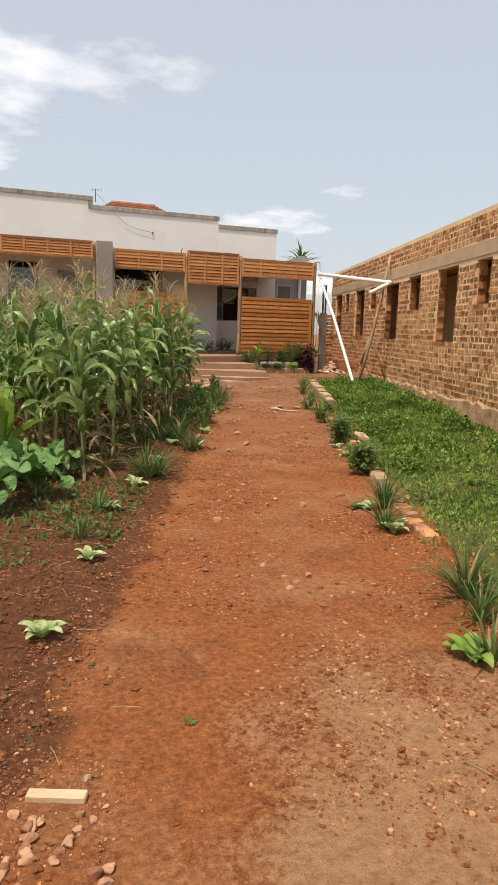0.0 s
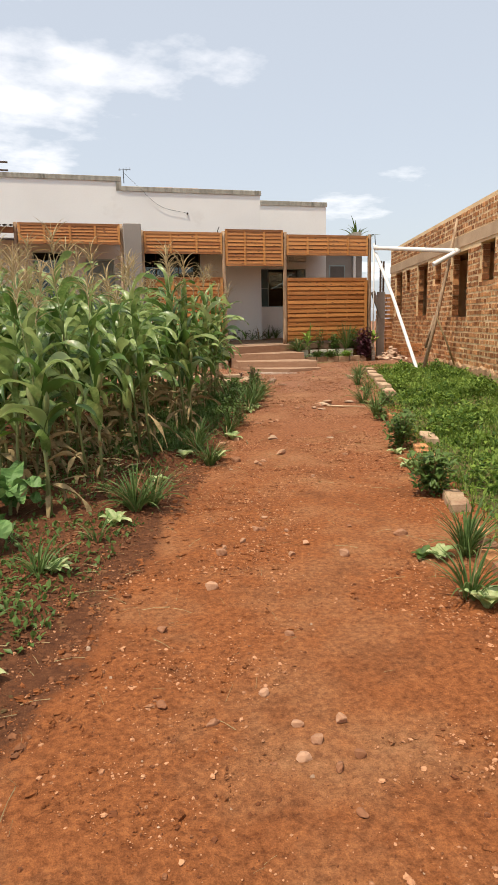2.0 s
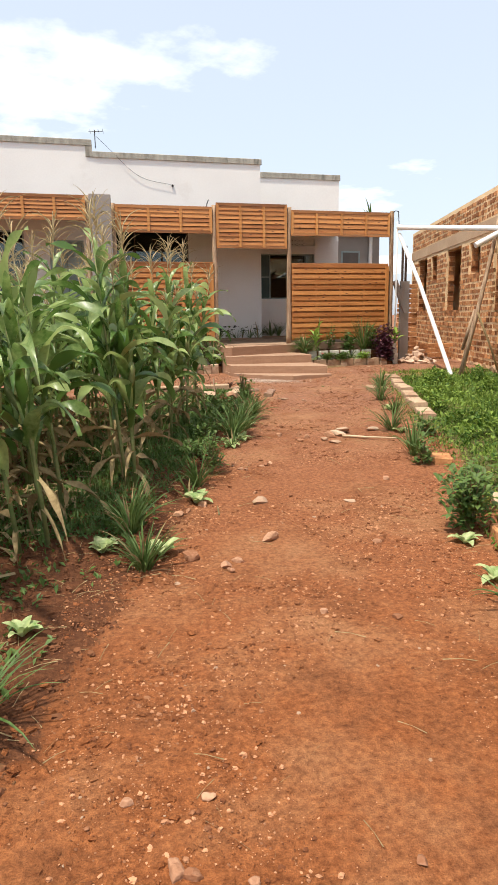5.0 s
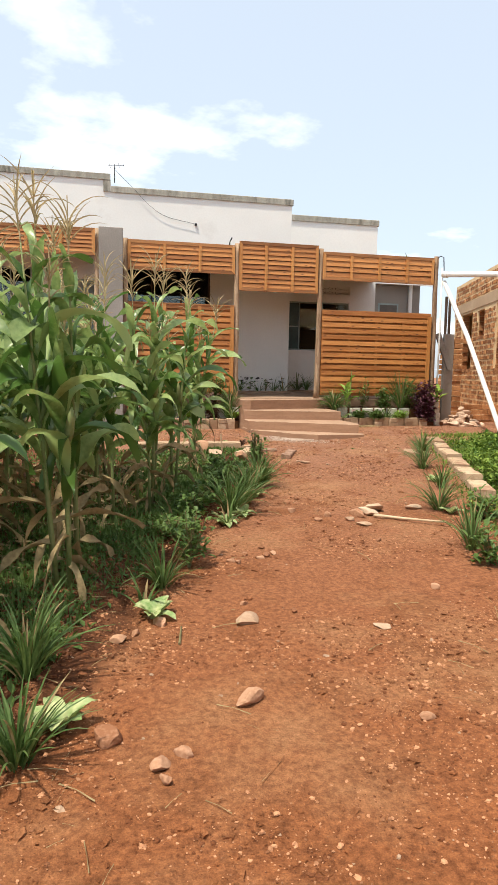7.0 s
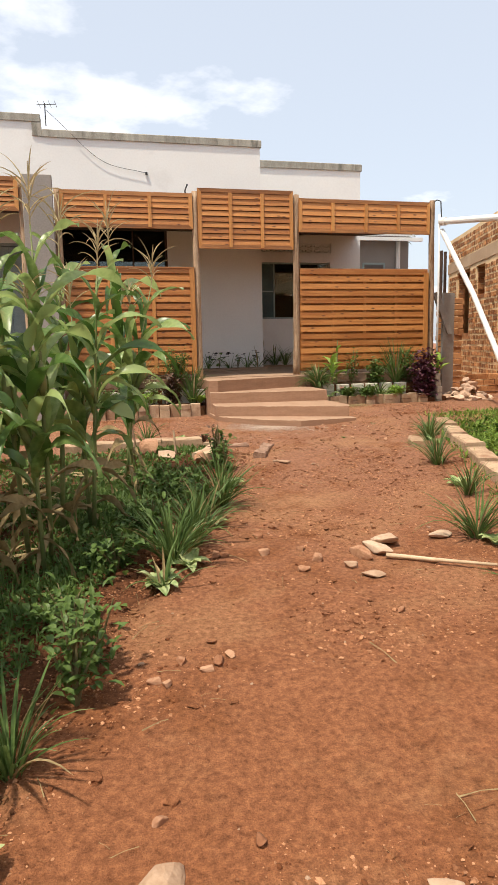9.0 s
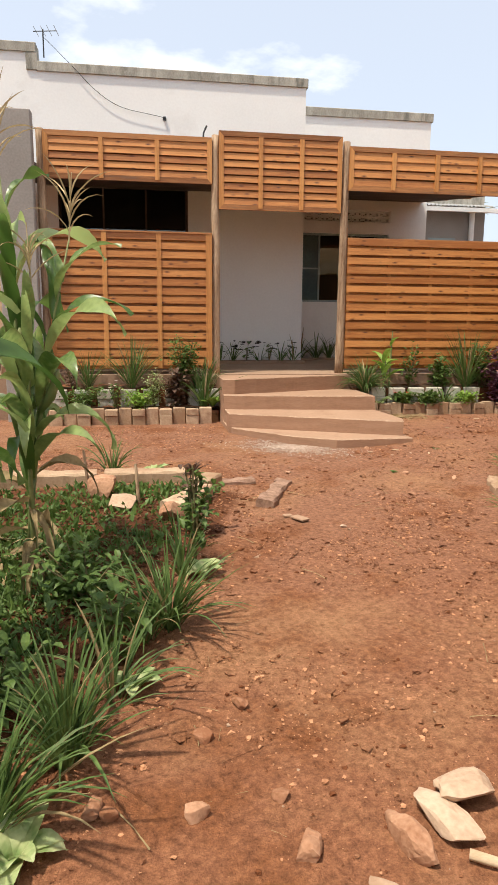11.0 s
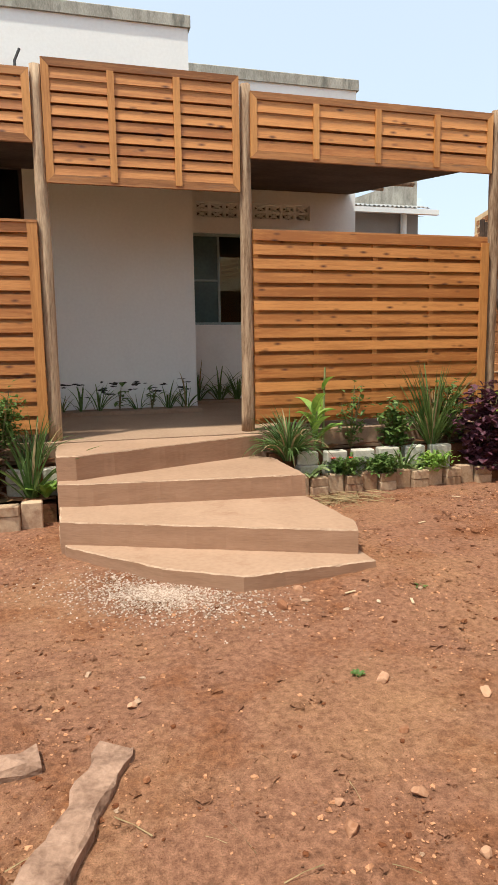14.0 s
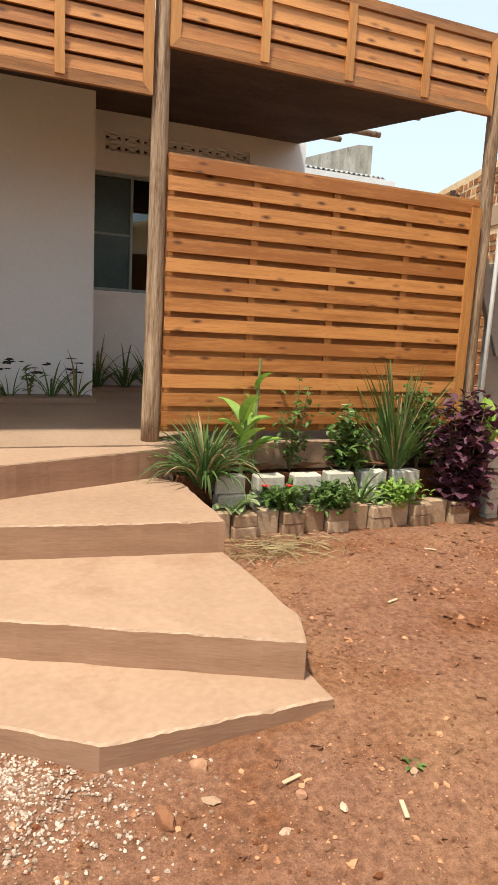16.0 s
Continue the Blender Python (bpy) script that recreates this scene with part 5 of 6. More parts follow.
canna(9.42, 19.2, 0.62, 5, M_BRIGHT, z=0.68, label="broad green leaves beside the corner post", seed=13, leaf=0.34)
rosette(7.32, 19.06, 9, 0.2, M_CREAM, z=0.45, label="pale cream-leaved plant beside the step")
shrub(7.62, 19.01, 0.19, 0.17, 520, 0.05, M_LEAF, z=0.45, label="low green herb with red flowers", stems=9, flowers=(2, M_RED, 0.035))
shrub(7.98, 19.0, 0.2, 0.2, 700, 0.05, M_LEAF, z=0.45, label="low dense green herb over the edging", stems=10)
shrub(8.5, 19.03, 0.2, 0.18, 480, 0.05, M_BRIGHT, z=0.45, label="low yellow-green herb in the bed", stems=9)
tuft(8.2, 19.02, 0.26, 14, width=0.03, z=0.45, label="strap-leaved plant over the edging", group="bed grasses")
rosette(8.35, 19.05, 7, 0.17, M_CREAM, z=0.46, label="pale variegated leaves in the bed")
# inside the veranda
for i, x in enumerate((5.2, 5.42, 5.62, 6.05, 6.4, 6.62)):
    tuft(x, 21.28, 0.2 + 0.06 * (i % 3), 12, width=0.02, z=0.93, label="thin dusty plant at the foot of the white wall", spread=0.7, group="veranda plants")
for i, x in enumerate((5.85, 6.22)):
    shrub(x, 21.3, 0.3, 0.08, 14, 0.09, M_LEAF, z=0.93, label="sparse leafy plant at the foot of the white wall", stems=3)
for x in (6.95, 7.25, 7.5):
    tuft(x, 22.25, 0.4, 24, width=0.024, z=0.93, label="arching strap-leaved plant under the window", group="veranda plants")

# ---- maize ----


def maize(seed, h):
    rnd = random.Random(seed)
    p = thing("maize_plant", (0, 0, 0), "tall green maize plant with a dry pale tassel", "maize", "maize plants in the bed")
    lean = (rnd.uniform(-0.12, 0.12), rnd.uniform(-0.12, 0.12))
    pts = [(lean[0] * s * s, lean[1] * s * s, h * s) for s in (0, 0.2, 0.4, 0.6, 0.8, 1.0)]
    part("stalk", Geo().tube(pts, [0.017, 0.016, 0.014, 0.011, 0.008, 0.004], 8), M_STALK, p, smooth=True)
    a0 = rnd.uniform(0, 6.3)
    n = 16
    for i in range(n):
        s = 0.09 + 0.84 * i / n
        a = a0 + (i % 2) * math.pi + rnd.uniform(-0.5, 0.5)
        g = Geo()
        low = i < 4
        base = (lean[0] * s * s, lean[1] * s * s, h * s)
        if low:
            g.blade(base, a, h * rnd.uniform(0.2, 0.32), 0.05, rnd.uniform(-30, 40), rnd.uniform(60, 130), 9, 0.45, 0.3, rnd.uniform(-2.5, 2.5))
        else:
            top = i > 11
            ln = h * (0.28 if top else 0.42) * rnd.uniform(0.8, 1.15)
            g.blade(base, a, ln, (0.07 if top else 0.1) * rnd.uniform(0.8, 1.2), rnd.uniform(66, 86), rnd.uniform(60, 120) if top else rnd.uniform(125, 168), 14, 0.32, 0.22, rnd.uniform(-1.3, 1.3))
        part("leaf", g, M_STRAW if low else M_CORN, p, "dry withered leaf" if low else "", smooth=True)
    t = Geo()
    tip = (lean[0], lean[1], h - 0.02)
    t.tube([tip, (lean[0], lean[1], h + 0.34)], [0.005, 0.003], 4)
    for i in range(14):
        t.blade((lean[0], lean[1], h + 0.02 + 0.014 * i), i * 2.4, rnd.uniform(0.2, 0.34), 0.012, rnd.uniform(40, 82), rnd.uniform(30, 110), 6, 0.6)
    part("tassel", t, M_TASSEL, p, "dry straw-coloured tassel")
    e = Geo()
    eb = Vector((lean[0] * 0.25, lean[1] * 0.25, h * 0.5))
    d = Vector((math.cos(a0 + 0.6), math.sin(a0 + 0.6), 0))
    e.tube([eb, eb + d * 0.05 + Vector((0, 0, 0.09)), eb + d * 0.08 + Vector((0, 0, 0.19)), eb + d * 0.09 + Vector((0, 0, 0.25))], [0.014, 0.03, 0.025, 0.005], 8)
    part("ear", e, M_STALK, p, "pale green husked ear", smooth=True)
    return p


MAIZE = [maize(11 + i, h) for i, h in enumerate((1.95, 1.8, 2.05, 1.7, 1.9, 1.6))]
# hills of two or three plants, in rows along the path
mr = random.Random(4)
hills = [(1.66, 9.35), (2.42, 10.4), (1.78, 9.85), (2.38, 10.85), (3.02, 12.4), (3.22, 12.95), (3.56, 14.0), (2.3, 11.4), (2.62, 12.0), (2.55, 13.15)]
for row in range(1, 6):
    for k in range(9):
        y = 8.2 + k * 0.74 + mr.uniform(-0.15, 0.15) + row * 0.2
        if y < 14.3:
            hills.append((edge(y) - 0.95 - row * 0.62 + mr.uniform(-0.12, 0.12), y))
hills += [(0.72, 7.5), (0.3, 7.9), (1.05, 8.3), (0.6, 8.7)]
spots = []
for x, y in hills:
    for k in range(3 if mr.random() < 0.35 else 2):
        a = mr.uniform(0, 6.3)
        spots.append((x + 0.11 * math.cos(a), y + 0.11 * math.sin(a)))
for i, (x, y) in enumerate(spots):
    tpl = MAIZE[i % 6]
    s = mr.uniform(0.86, 1.08) * (1.02 if y < 11.5 else 0.96)
    m = pose(x, y, ground_z(x, y) - 0.01, mr.uniform(-5, 5), mr.uniform(-5, 5), mr.uniform(0, 360))
    if i < 6:
        tpl.matrix_basis = m
        continue
    c = copy_thing(tpl, m)
    c.scale = (s, s, s)

# ---- loose things on the path ----
for x, y, s, st in ((2.69, 9.02, 0.13, 1.2), (2.97, 8.87, 0.075, 1.1), (2.88, 8.8, 0.085, 1.2), (2.89, 8.72, 0.06, 1.2), (2.83, 9.95, 0.06, 1.2), (2.74, 9.88, 0.09, 1.2),
                    (3.77, 10.15, 0.055, 1.1), (3.49, 10.29, 0.05, 1.1), (4.53, 12.06, 0.08, 1.1), (4.81, 10.39, 0.07, 1.2), (4.03, 8.98, 0.06, 1.6), (4.84, 11.41, 0.05, 1.2),
                    (1.82, 6.07, 0.085, 1.25), (1.63, 5.52, 0.085, 1.3), (1.87, 6.2, 0.05, 1.2), (2.62, 5.8, 0.085, 1.2), (2.45, 6.1, 0.065, 1.2), (3.6, 7.84, 0.06, 1.2), (3.24, 8.0, 0.05, 1.2),
                    (1.26, 5.06, 0.055, 1.3), (1.6, 4.35, 0.055, 1.2), (1.16, 4.38, 0.06, 1.1), (1.34, 4.19, 0.05, 1.2), (1.7, 3.98, 0.06, 1.2), (1.84, 4.07, 0.06, 1.2), (1.66, 4.09, 0.05, 1.4), (1.88, 4.82, 0.05, 1.4),
                    (2.2, 6.53, 0.07, 1.3), (2.24, 6.5, 0.06, 1.2), (2.41, 6.43, 0.045, 1.2), (2.35, 6.8, 0.05, 1.2), (2.08, 6.85, 0.045, 1.3), (2.91, 6.36, 0.045, 1.2), (2.28, 5.92, 0.06, 1.2), (2.03, 6.28, 0.06, 1.3), (3.19, 6.06, 0.09, 1.2),
                    (3.84, 11.15, 0.07, 1.3), (3.78, 11.1, 0.06, 1.2), (3.68, 11.2, 0.06, 1.2), (3.6, 11.02, 0.05, 1.2), (3.55, 11.06, 0.06, 1.2), (3.9, 11.2, 0.05, 1.2),
                    (4.57, 12.9, 0.075, 1.2), (4.63, 12.42, 0.065, 1.2), (4.37, 12.37, 0.085, 1.3), (4.42, 12.73, 0.08, 1.3), (4.07, 12.43, 0.08, 1.2), (4.12, 12.4, 0.06, 1.3)):
    stone(x, y, s, STONES[int(x * 100 + y * 10) % 6], st)
stone(4.67, 12.21, 0.1, STONES[3], 1.15, label="dark red rounded stone on the path", tall=1.2)
stone(3.465, 10.06, 0.16, PALES[2], 1.15, 25, sink=0.2, label="pale angular stone lying on the path", group="pale stones on the path", tall=1.2)
stone(3.3, 9.22, 0.145, STONES[4], 1.15, 15, label="pale brown rounded stone lying on the path", group="pale stones on the path", sink=0.2, tall=0.85)
stone(2.97, 10.07, 0.09, STONES[0], 1.2, label="grey-brown stone beside the rosette")
stone(4.21, 9.86, 0.13, PALES[3], 1.05, 0, sink=0.2, label="flat round pale stone set in the path", group="pale stones on the path", tall=0.35)
for x, y, s, st, tn, m in ((5.21, 12.34, 0.2, 1.25, 30, PALES[0]), (5.08, 12.22, 0.15, 1.8, 118, PALES[1]), (4.95, 12.2, 0.13, 1.6, 112, STONES[1]), (4.9, 11.88, 0.10, 1.4, -30, PALES[2]), (4.83, 12.05, 0.09, 1.4, -20, PALES[3]), (5.62, 12.4, 0.13, 1.5, 0, PALES[2])):
    stone(x, y, s, m, st, tn, label="flat pale angular stone beside the path", group="flat stones", sink=0.1)
solid("wood_splinter", Geo().tube([(0, 0, 0.008), (0.03, 0.2, 0.02)], [0.008, 0.004], 5), M_TWIG, "thin brown twig lying on the path", "twig", (3.05, 9.79, ground_z(3.05, 9.79)))
solid("wood_offcut", Geo().box(-0.11, 0.11, -0.024, 0.024, 0, 0.025, 0.004), M_PALEWOOD, "short pale sawn timber offcut lying on the earth", "wood offcut", (-0.05, 2.31, ground_z(-0.05, 2.31) + 0.002), turn=-21)
solid("stick", Geo().tube([(-0.24, 0.16, 0.03), (0.0, 0.02, 0.022), (0.3, -0.2, 0.03)], [0.015, 0.013, 0.009], 7), M_PALEWOOD, "pale dry stick lying across the path", "stick", (5.33, 11.96, ground_z(5.33, 11.96)), smooth=True)
solid("tile_piece", Geo().box(-0.062, 0.062, -0.034, 0.034, 0, 0.012, 0.003), M_PALESTONE, "pale ribbed broken tile lying on the earth", "tile", (5.27, 14.92, ground_z(5.27, 14.92) + 0.012), turn=-58)
solid("tile_piece", Geo().box(-0.03, 0.03, -0.022, 0.022, 0, 0.012, 0.003), M_PALESTONE, "small pale broken tile half buried", "tile", (5.2, 15.0, ground_z(5.2, 15.0) + 0.006), turn=10)


def kerb(x, y, ln, w, h, turn, mat=M_PAVER, label="weathered cement kerb block at the bed's edge", sink=0.04, name="kerb_block", rag=0.014):
    g = Geo()
    n = max(3, int(ln / 0.05))
    vs, fs = [], []
    for i in range(n + 1):
        xx = -ln / 2 + ln * i / n
        j = [rag * noise.noise((xx * 9 + x, k * 3.3, y)) for k in range(6)]
        e = 0.012
        vs += [(xx, -w / 2 + j[0], 0), (xx, -w / 2 + j[0], h - e + j[1]), (xx, -w / 2 + e + j[0], h + j[2]), (xx, w / 2 - e + j[3], h + j[4]), (xx, w / 2 + j[3], h - e + j[5]), (xx, w / 2 + j[3], 0)]
    for i in range(n):
        for k in range(5):
            a = i * 6 + k
            fs.append((a, a + 1, a + 7, a + 6))
    fs += [tuple(range(5, -1, -1)), tuple(n * 6 + k for k in range(6))]
    g.add(vs, [f[::-1] for f in fs])
    return solid(name, g, mat, label, "kerb", (x, y, ground_z(x, y) - sink), turn, group="kerb blocks")


ang = math.degrees(math.atan2(4.15, 1.55))
for i in range(6):
    s = (i + 0.5) / 6
    kerb(6.52 + 1.5 * s, 12.55 + 4.1 * s, 0.68, 0.2, 0.13, ang + random.uniform(-3, 3), label="pale weathered cement kerb block along the lawn")
for x, y, ln, tn in ((3.45, 15.72, 0.8, 4), (4.22, 15.74, 0.62, 2), (4.68, 15.66, 0.3, 60), (4.58, 15.3, 0.34, 70), (4.45, 15.05, 0.22, 60)):
    kerb(x, y, ln, 0.17, 0.13, tn, label="pale cement block edging the end of the bed")
kerb(5.22, 15.55, 0.72, 0.13, 0.08, 68, M_OLDBRICK, "weathered half-buried brick beam beside the path", rag=0.028)
kerb(4.95, 15.85, 0.3, 0.12, 0.05, 10, M_OLDBRICK, "half-buried fragment of red brick", 0.02, rag=0.03)
stone(3.92, 15.32, 0.24, STONES[2], 1.2, label="reddish broken block lying in the bed", group="broken blocks", tall=1.3)
stone(4.05, 15.05, 0.26, PALES[1], 1.3, label="flat pale stone lying in the bed", group="broken blocks", tall=0.7)
stone(4.4, 14.88, 0.17, STONES[4], 1.2, label="broken red block beside the shrub", group="broken blocks", tall=1.4)
for x, y, ln, tn, m in ((5.32, 9.25, 0.5, 68, M_PAVER), (4.88, 8.68, 0.2, 65, M_BRICK), (4.75, 8.4, 0.2, 70, M_BRICK), (4.68, 8.18, 0.2, 72, M_BRICK), (5.62, 10.75, 0.3, 66, M_BRICK), (4.0, 6.6, 0.5, 66, M_PAVER), (7.05, 15.45, 0.42, 70, M_PAVER)):
    kerb(x, y, ln, 0.17, 0.13, tn, m, "broken brick and cement edging beside the lawn", 0.075, rag=0.03)
for i in range(7):
    s = i / 6
    kerb(3.62 - 0.46 * s + random.uniform(-0.015, 0.015), 5.75 - 1.28 * s, 0.2, 0.13, 0.14, 70 + random.uniform(-9, 9), (M_BRICK, M_STONE)[i % 2], "worn red brick set on edge beside the lawn", 0.07, rag=0.03)
for i, (x, y, s) in enumerate(((1.61, 3.89, 0.06), (1.72, 3.81, 0.05), (1.82, 3.85, 0.05), (1.7, 3.58, 0.045), (5.44, 16.13, 0.04), (6.01, 15.42, 0.035), (6.0, 15.31, 0.06), (6.29, 14.85, 0.06), (5.78, 14.87, 0.035),
                                (5.24, 15.16, 0.05), (6.27, 15.38, 0.05), (6.33, 15.12, 0.04), (6.47, 17.06, 0.06), (6.31, 16.88, 0.08), (6.72, 16.83, 0.04), (6.49, 16.06, 0.07), (6.84, 15.84, 0.06), (6.39, 15.7, 0.045), (5.96, 15.68, 0.03))):
    stone(x, y, s, STONES[i % 6], 1.25)
for x, y, s in ((5.53, 14.74, 0.045), (5.46, 16.16, 0.04), (6.82, 16.75, 0.03), (6.46, 16.91, 0.045), (6.62, 16.73, 0.03)):
    stone(x, y, s, PALES[int(x * 100) % 4], 1.3, label="small pale stone chip lying on the earth", group="pale stones on the path")
for x, y in ((0.54, 2.61), (7.11, 16.82), (6.4, 16.12)):
    rosette(x, y, 7, 0.035, M_LEAF, label="tiny green weed sprouting from the earth")
for x, y, tn in ((8.4, 18.45, -40), (7.73, 17.86, 20), (6.98, 16.68, 70), (6.72, 16.9, 15)):
    solid("wood_chip", Geo().box(-0.035, 0.035, -0.007, 0.007, 0, 0.005, 0.001), M_PALEWOOD, "pale splinter of wood lying on the earth", "wood chip", (x, y, ground_z(x, y) + 0.006), turn=tn, group="wood chips")
pr = random.Random(3)
for i in range(34):
    x, y = pr.gauss(-0.15, 0.11), pr.gauss(2.1, 0.1)
    stone(x, y, pr.uniform(0.025, 0.06), STONES[i % 6], pr.uniform(1, 1.4), label="small red stone in a loose heap on the earth", group="heap of small stones")
for x, y, tn, ln in ((4.38, 15.05, 70, 0.3), (4.0, 15.5, 95, 0.28)):
    solid("wooden_peg", Geo().tube([(0, 0, -0.03), (0.02, 0.03, ln)], [0.014, 0.01], 6), M_POST, "dark wooden peg stuck in the bed", "peg", (x - 0.2, y + 0.1, ground_z(x, y)), turn=tn)

# ---- ground cover, litter and pebbles ----


def scatter_mesh(name, base_v, base_f, pos, rot, size, lift, mat, tilt=None, label="", category="", uneven=0.0):
    """Many small copies of one shape joined into one mesh."""
    bv = np.array(base_v, float)
    n, k = len(pos), len(bv)
    c, s = np.cos(rot)[:, None], np.sin(rot)[:, None]
    v = np.empty((n, k, 3))
    sz = size if size.ndim == 2 else np.repeat(size[:, None], 3, 1)
    b = bv[None] * sz[:, None, :]
    if uneven:
        b = b * (1 + rng.normal(0, uneven, (n, k, 1))) + rng.normal(0, uneven * 0.12, (n, k, 3)) * sz[:, None, :]
    if tilt is not None:
        ct, st = np.cos(tilt)[:, None], np.sin(tilt)[:, None]
        b = np.stack([b[..., 0] * ct + b[..., 2] * st, b[..., 1], -b[..., 0] * st + b[..., 2] * ct], -1)
    v[..., 0] = b[..., 0] * c - b[..., 1] * s + pos[:, 0:1]
    v[..., 1] = b[..., 0] * s + b[..., 1] * c + pos[:, 1:2]
    v[..., 2] = b[..., 2] + pos[:, 2:3] + lift
    f = np.array(base_f)
    faces = (f[None] + (np.arange(n) * k)[:, None, None]).reshape(-1, f.shape[1])
    me = bpy.data.meshes.new(name)
    me.from_pydata(v.reshape(-1, 3).tolist(), [], faces.tolist())
    me.materials.append(mat)
    return tagged(new(name, me), label, category, kind="stuff")


def on_ground(xy):
    return np.array([(x, y, ground_z(x, y)) for x, y in xy])


rng = np.random.default_rng(7)
# a rounded pebble
PEB = [(0.5 * math.cos(a) * r, 0.42 * math.sin(a) * r, z) for z, r, o in ((-0.05, 1.0, 0.0), (0.22, 0.8, 0.5)) for a in [k * 1.2566 + o for k in range(5)]] + [(0.03, 0.02, 0.34)]
PEB_F = [(k, (k + 1) % 5, 5 + (k + 1) % 5) for k in range(5)] + [(k, 5 + (k + 1) % 5, 5 + k) for k in range(5)] + [(5 + k, 5 + (k + 1) % 5, 10) for k in range(5)]


def path_points(n, clump, y0=0.8, y1=18.6, spread=(-0.25, 2.65)):
    pts = []
    while len(pts) < n:
        y = rng.uniform(y0, y1)
        u = rng.uniform(*spread)
        x = edge(y) + u
        if y > 15.8:
            x = rng.uniform(3.2, 9.2)
            u = x - edge(y)
        side = min(1.3, abs(u - 1.2) / 1.45)
        dens = 0.30 + 0.5 * side ** 2 + clump * noise.noise((x * 1.1, y * 1.1, 11))
        if rng.random() < dens and not (5.1 < x < 7.1 and y > 17.0):
            pts.append((x, y))
    return on_ground(pts)


def pebble_sizes(n, base, spread, top):
    d = np.clip(rng.pareto(2.5, n) * spread + base, 0, top)
    return np.stack([d * rng.uniform(0.8, 1.3, n), d, d * rng.uniform(0.6, 1.1, n)], 1)


p = path_points(56000, 2.2)
scatter_mesh("path_gravel", PEB, PEB_F, p, rng.uniform(0, 6.3, len(p)), pebble_sizes(len(p), 0.004, 0.006, 0.026), 0.001, M_GRAVEL, uneven=0.2, label="fine red and pale gravel strewn over the path", category="gravel")
p = path_points(24000, 2.4)
scatter_mesh("earth_clods", PEB, PEB_F, p, rng.uniform(0, 6.3, len(p)), pebble_sizes(len(p), 0.007, 0.009, 0.05), -0.001, M_SOIL, uneven=0.22, label="small crumbling clods of red earth", category="clods")
p = path_points(700, 0.6)
scatter_mesh("pale_chips", PEB, PEB_F, p, rng.uniform(0, 6.3, len(p)), pebble_sizes(len(p), 0.007, 0.008, 0.034), 0.001, M_PALESTONE, uneven=0.22, label="pale stone chips scattered over the path", category="stone chips")
# broken lumps on the forecourt and along the trodden edges
q = []
while len(q) < 5200:
    x, y = rng.uniform(5.0, 9.6), rng.uniform(13.8, 18.7)
    u = x - edge(y)
    if u > 3.4 + max(0.0, 15.5 - y) * 0.2 or (x < 7.1 and y > 17.05) or y > 18.75:
        continue
    if rng.random() < 0.16 + 0.9 * noise.noise((x * 1.9, y * 1.9, 61)) + 0.25 * (x > 7.2):
        q.append((x, y))
while len(q) < 8600:
    y = rng.uniform(1.0, 14.5)
    q.append((edge(y) + 0.30 * abs(rng.normal(0, 1.0)) - 0.05 if rng.random() < 0.6 else 0.12 * rng.normal(0, 1.0) + edge(y) + 2.45, y))
p = on_ground(q)
scatter_mesh("earth_lumps", PEB, PEB_F, p, rng.uniform(0, 6.3, len(p)), pebble_sizes(len(p), 0.009, 0.013, 0.06), -0.002, M_SOIL, uneven=0.25, label="broken lumps of dry red earth", category="clods")
p = on_ground(q[::3])
p[:, :2] += rng.normal(0, 0.05, (len(p), 2))
scatter_mesh("loose_grit", PEB, PEB_F, p, rng.uniform(0, 6.3, len(p)), pebble_sizes(len(p), 0.006, 0.008, 0.035), 0.001, M_GRAVEL, uneven=0.25, label="loose pale grit among the lumps", category="gravel")
# clods in the bed's edge
q = np.array([(edge(y) + 0.14 - 1.0 * rng.random() ** 0.8, y) for y in rng.uniform(0.8, 15.6, 14000)])
p = on_ground(q)
scatter_mesh("bed_clods", PEB, PEB_F, p, rng.uniform(0, 6.3, len(p)), np.clip(rng.pareto(2.2, len(p)) * 0.014 + 0.008, 0, 0.05), 0.001, M_BED, uneven=0.22, label="dark clods along the edge of the bed", category="clods")
# white chips at the foot of the steps
a, r = rng.uniform(0, 6.3, 6500), np.abs(rng.normal(0, 0.55, 6500))
q = np.stack([5.72 + 0.55 * r * np.cos(a) + 0.18 * r * np.sin(a), 17.25 + 0.32 * r * np.sin(a) - 0.32 * r * np.cos(a)], 1)
p = on_ground(q)
scatter_mesh("crushed_stone", PEB, PEB_F, p, rng.uniform(0, 6.3, len(p)), rng.uniform(0.004, 0.017, len(p)), 0.002, M_CHIPS, uneven=0.22, label="spill of crushed white stone before the steps", category="gravel")
# straw and stalks lying about
STRAW = [(-0.5, -0.012, 0), (0.5, -0.012, 0), (0.5, 0.012, 0.02), (-0.5, 0.012, 0.02), (0, 0, 0.05), (0, 0.01, 0.06)]
STRAW_F = [(0, 4, 5, 3), (4, 1, 2, 5)]
q = [(edge(y) + rng.normal(-0.5, 0.55), y) for y in rng.uniform(1.5, 15.5, 1500)] + [(edge(y) + rng.normal(2.6, 0.3), y) for y in rng.uniform(1.5, 15.5, 500)] + [(edge(y) + rng.uniform(0.1, 2.5), y) for y in rng.uniform(1.5, 15.5, 260)]
p = on_ground(q)
scatter_mesh("dry_straw", STRAW, STRAW_F, p, rng.uniform(0, 6.3, len(p)), 0.03 + 0.16 * rng.random(len(p)) ** 2, 0.005, M_STRAW, tilt=rng.normal(0, 0.12, len(p)), label="dry stalks and straw littering the beds and path", category="straw")
q = [(edge(y) - 0.8 - abs(rng.normal(0, 1.3)), y) for y in rng.uniform(8.3, 14.6, 650)]
p = on_ground(q)
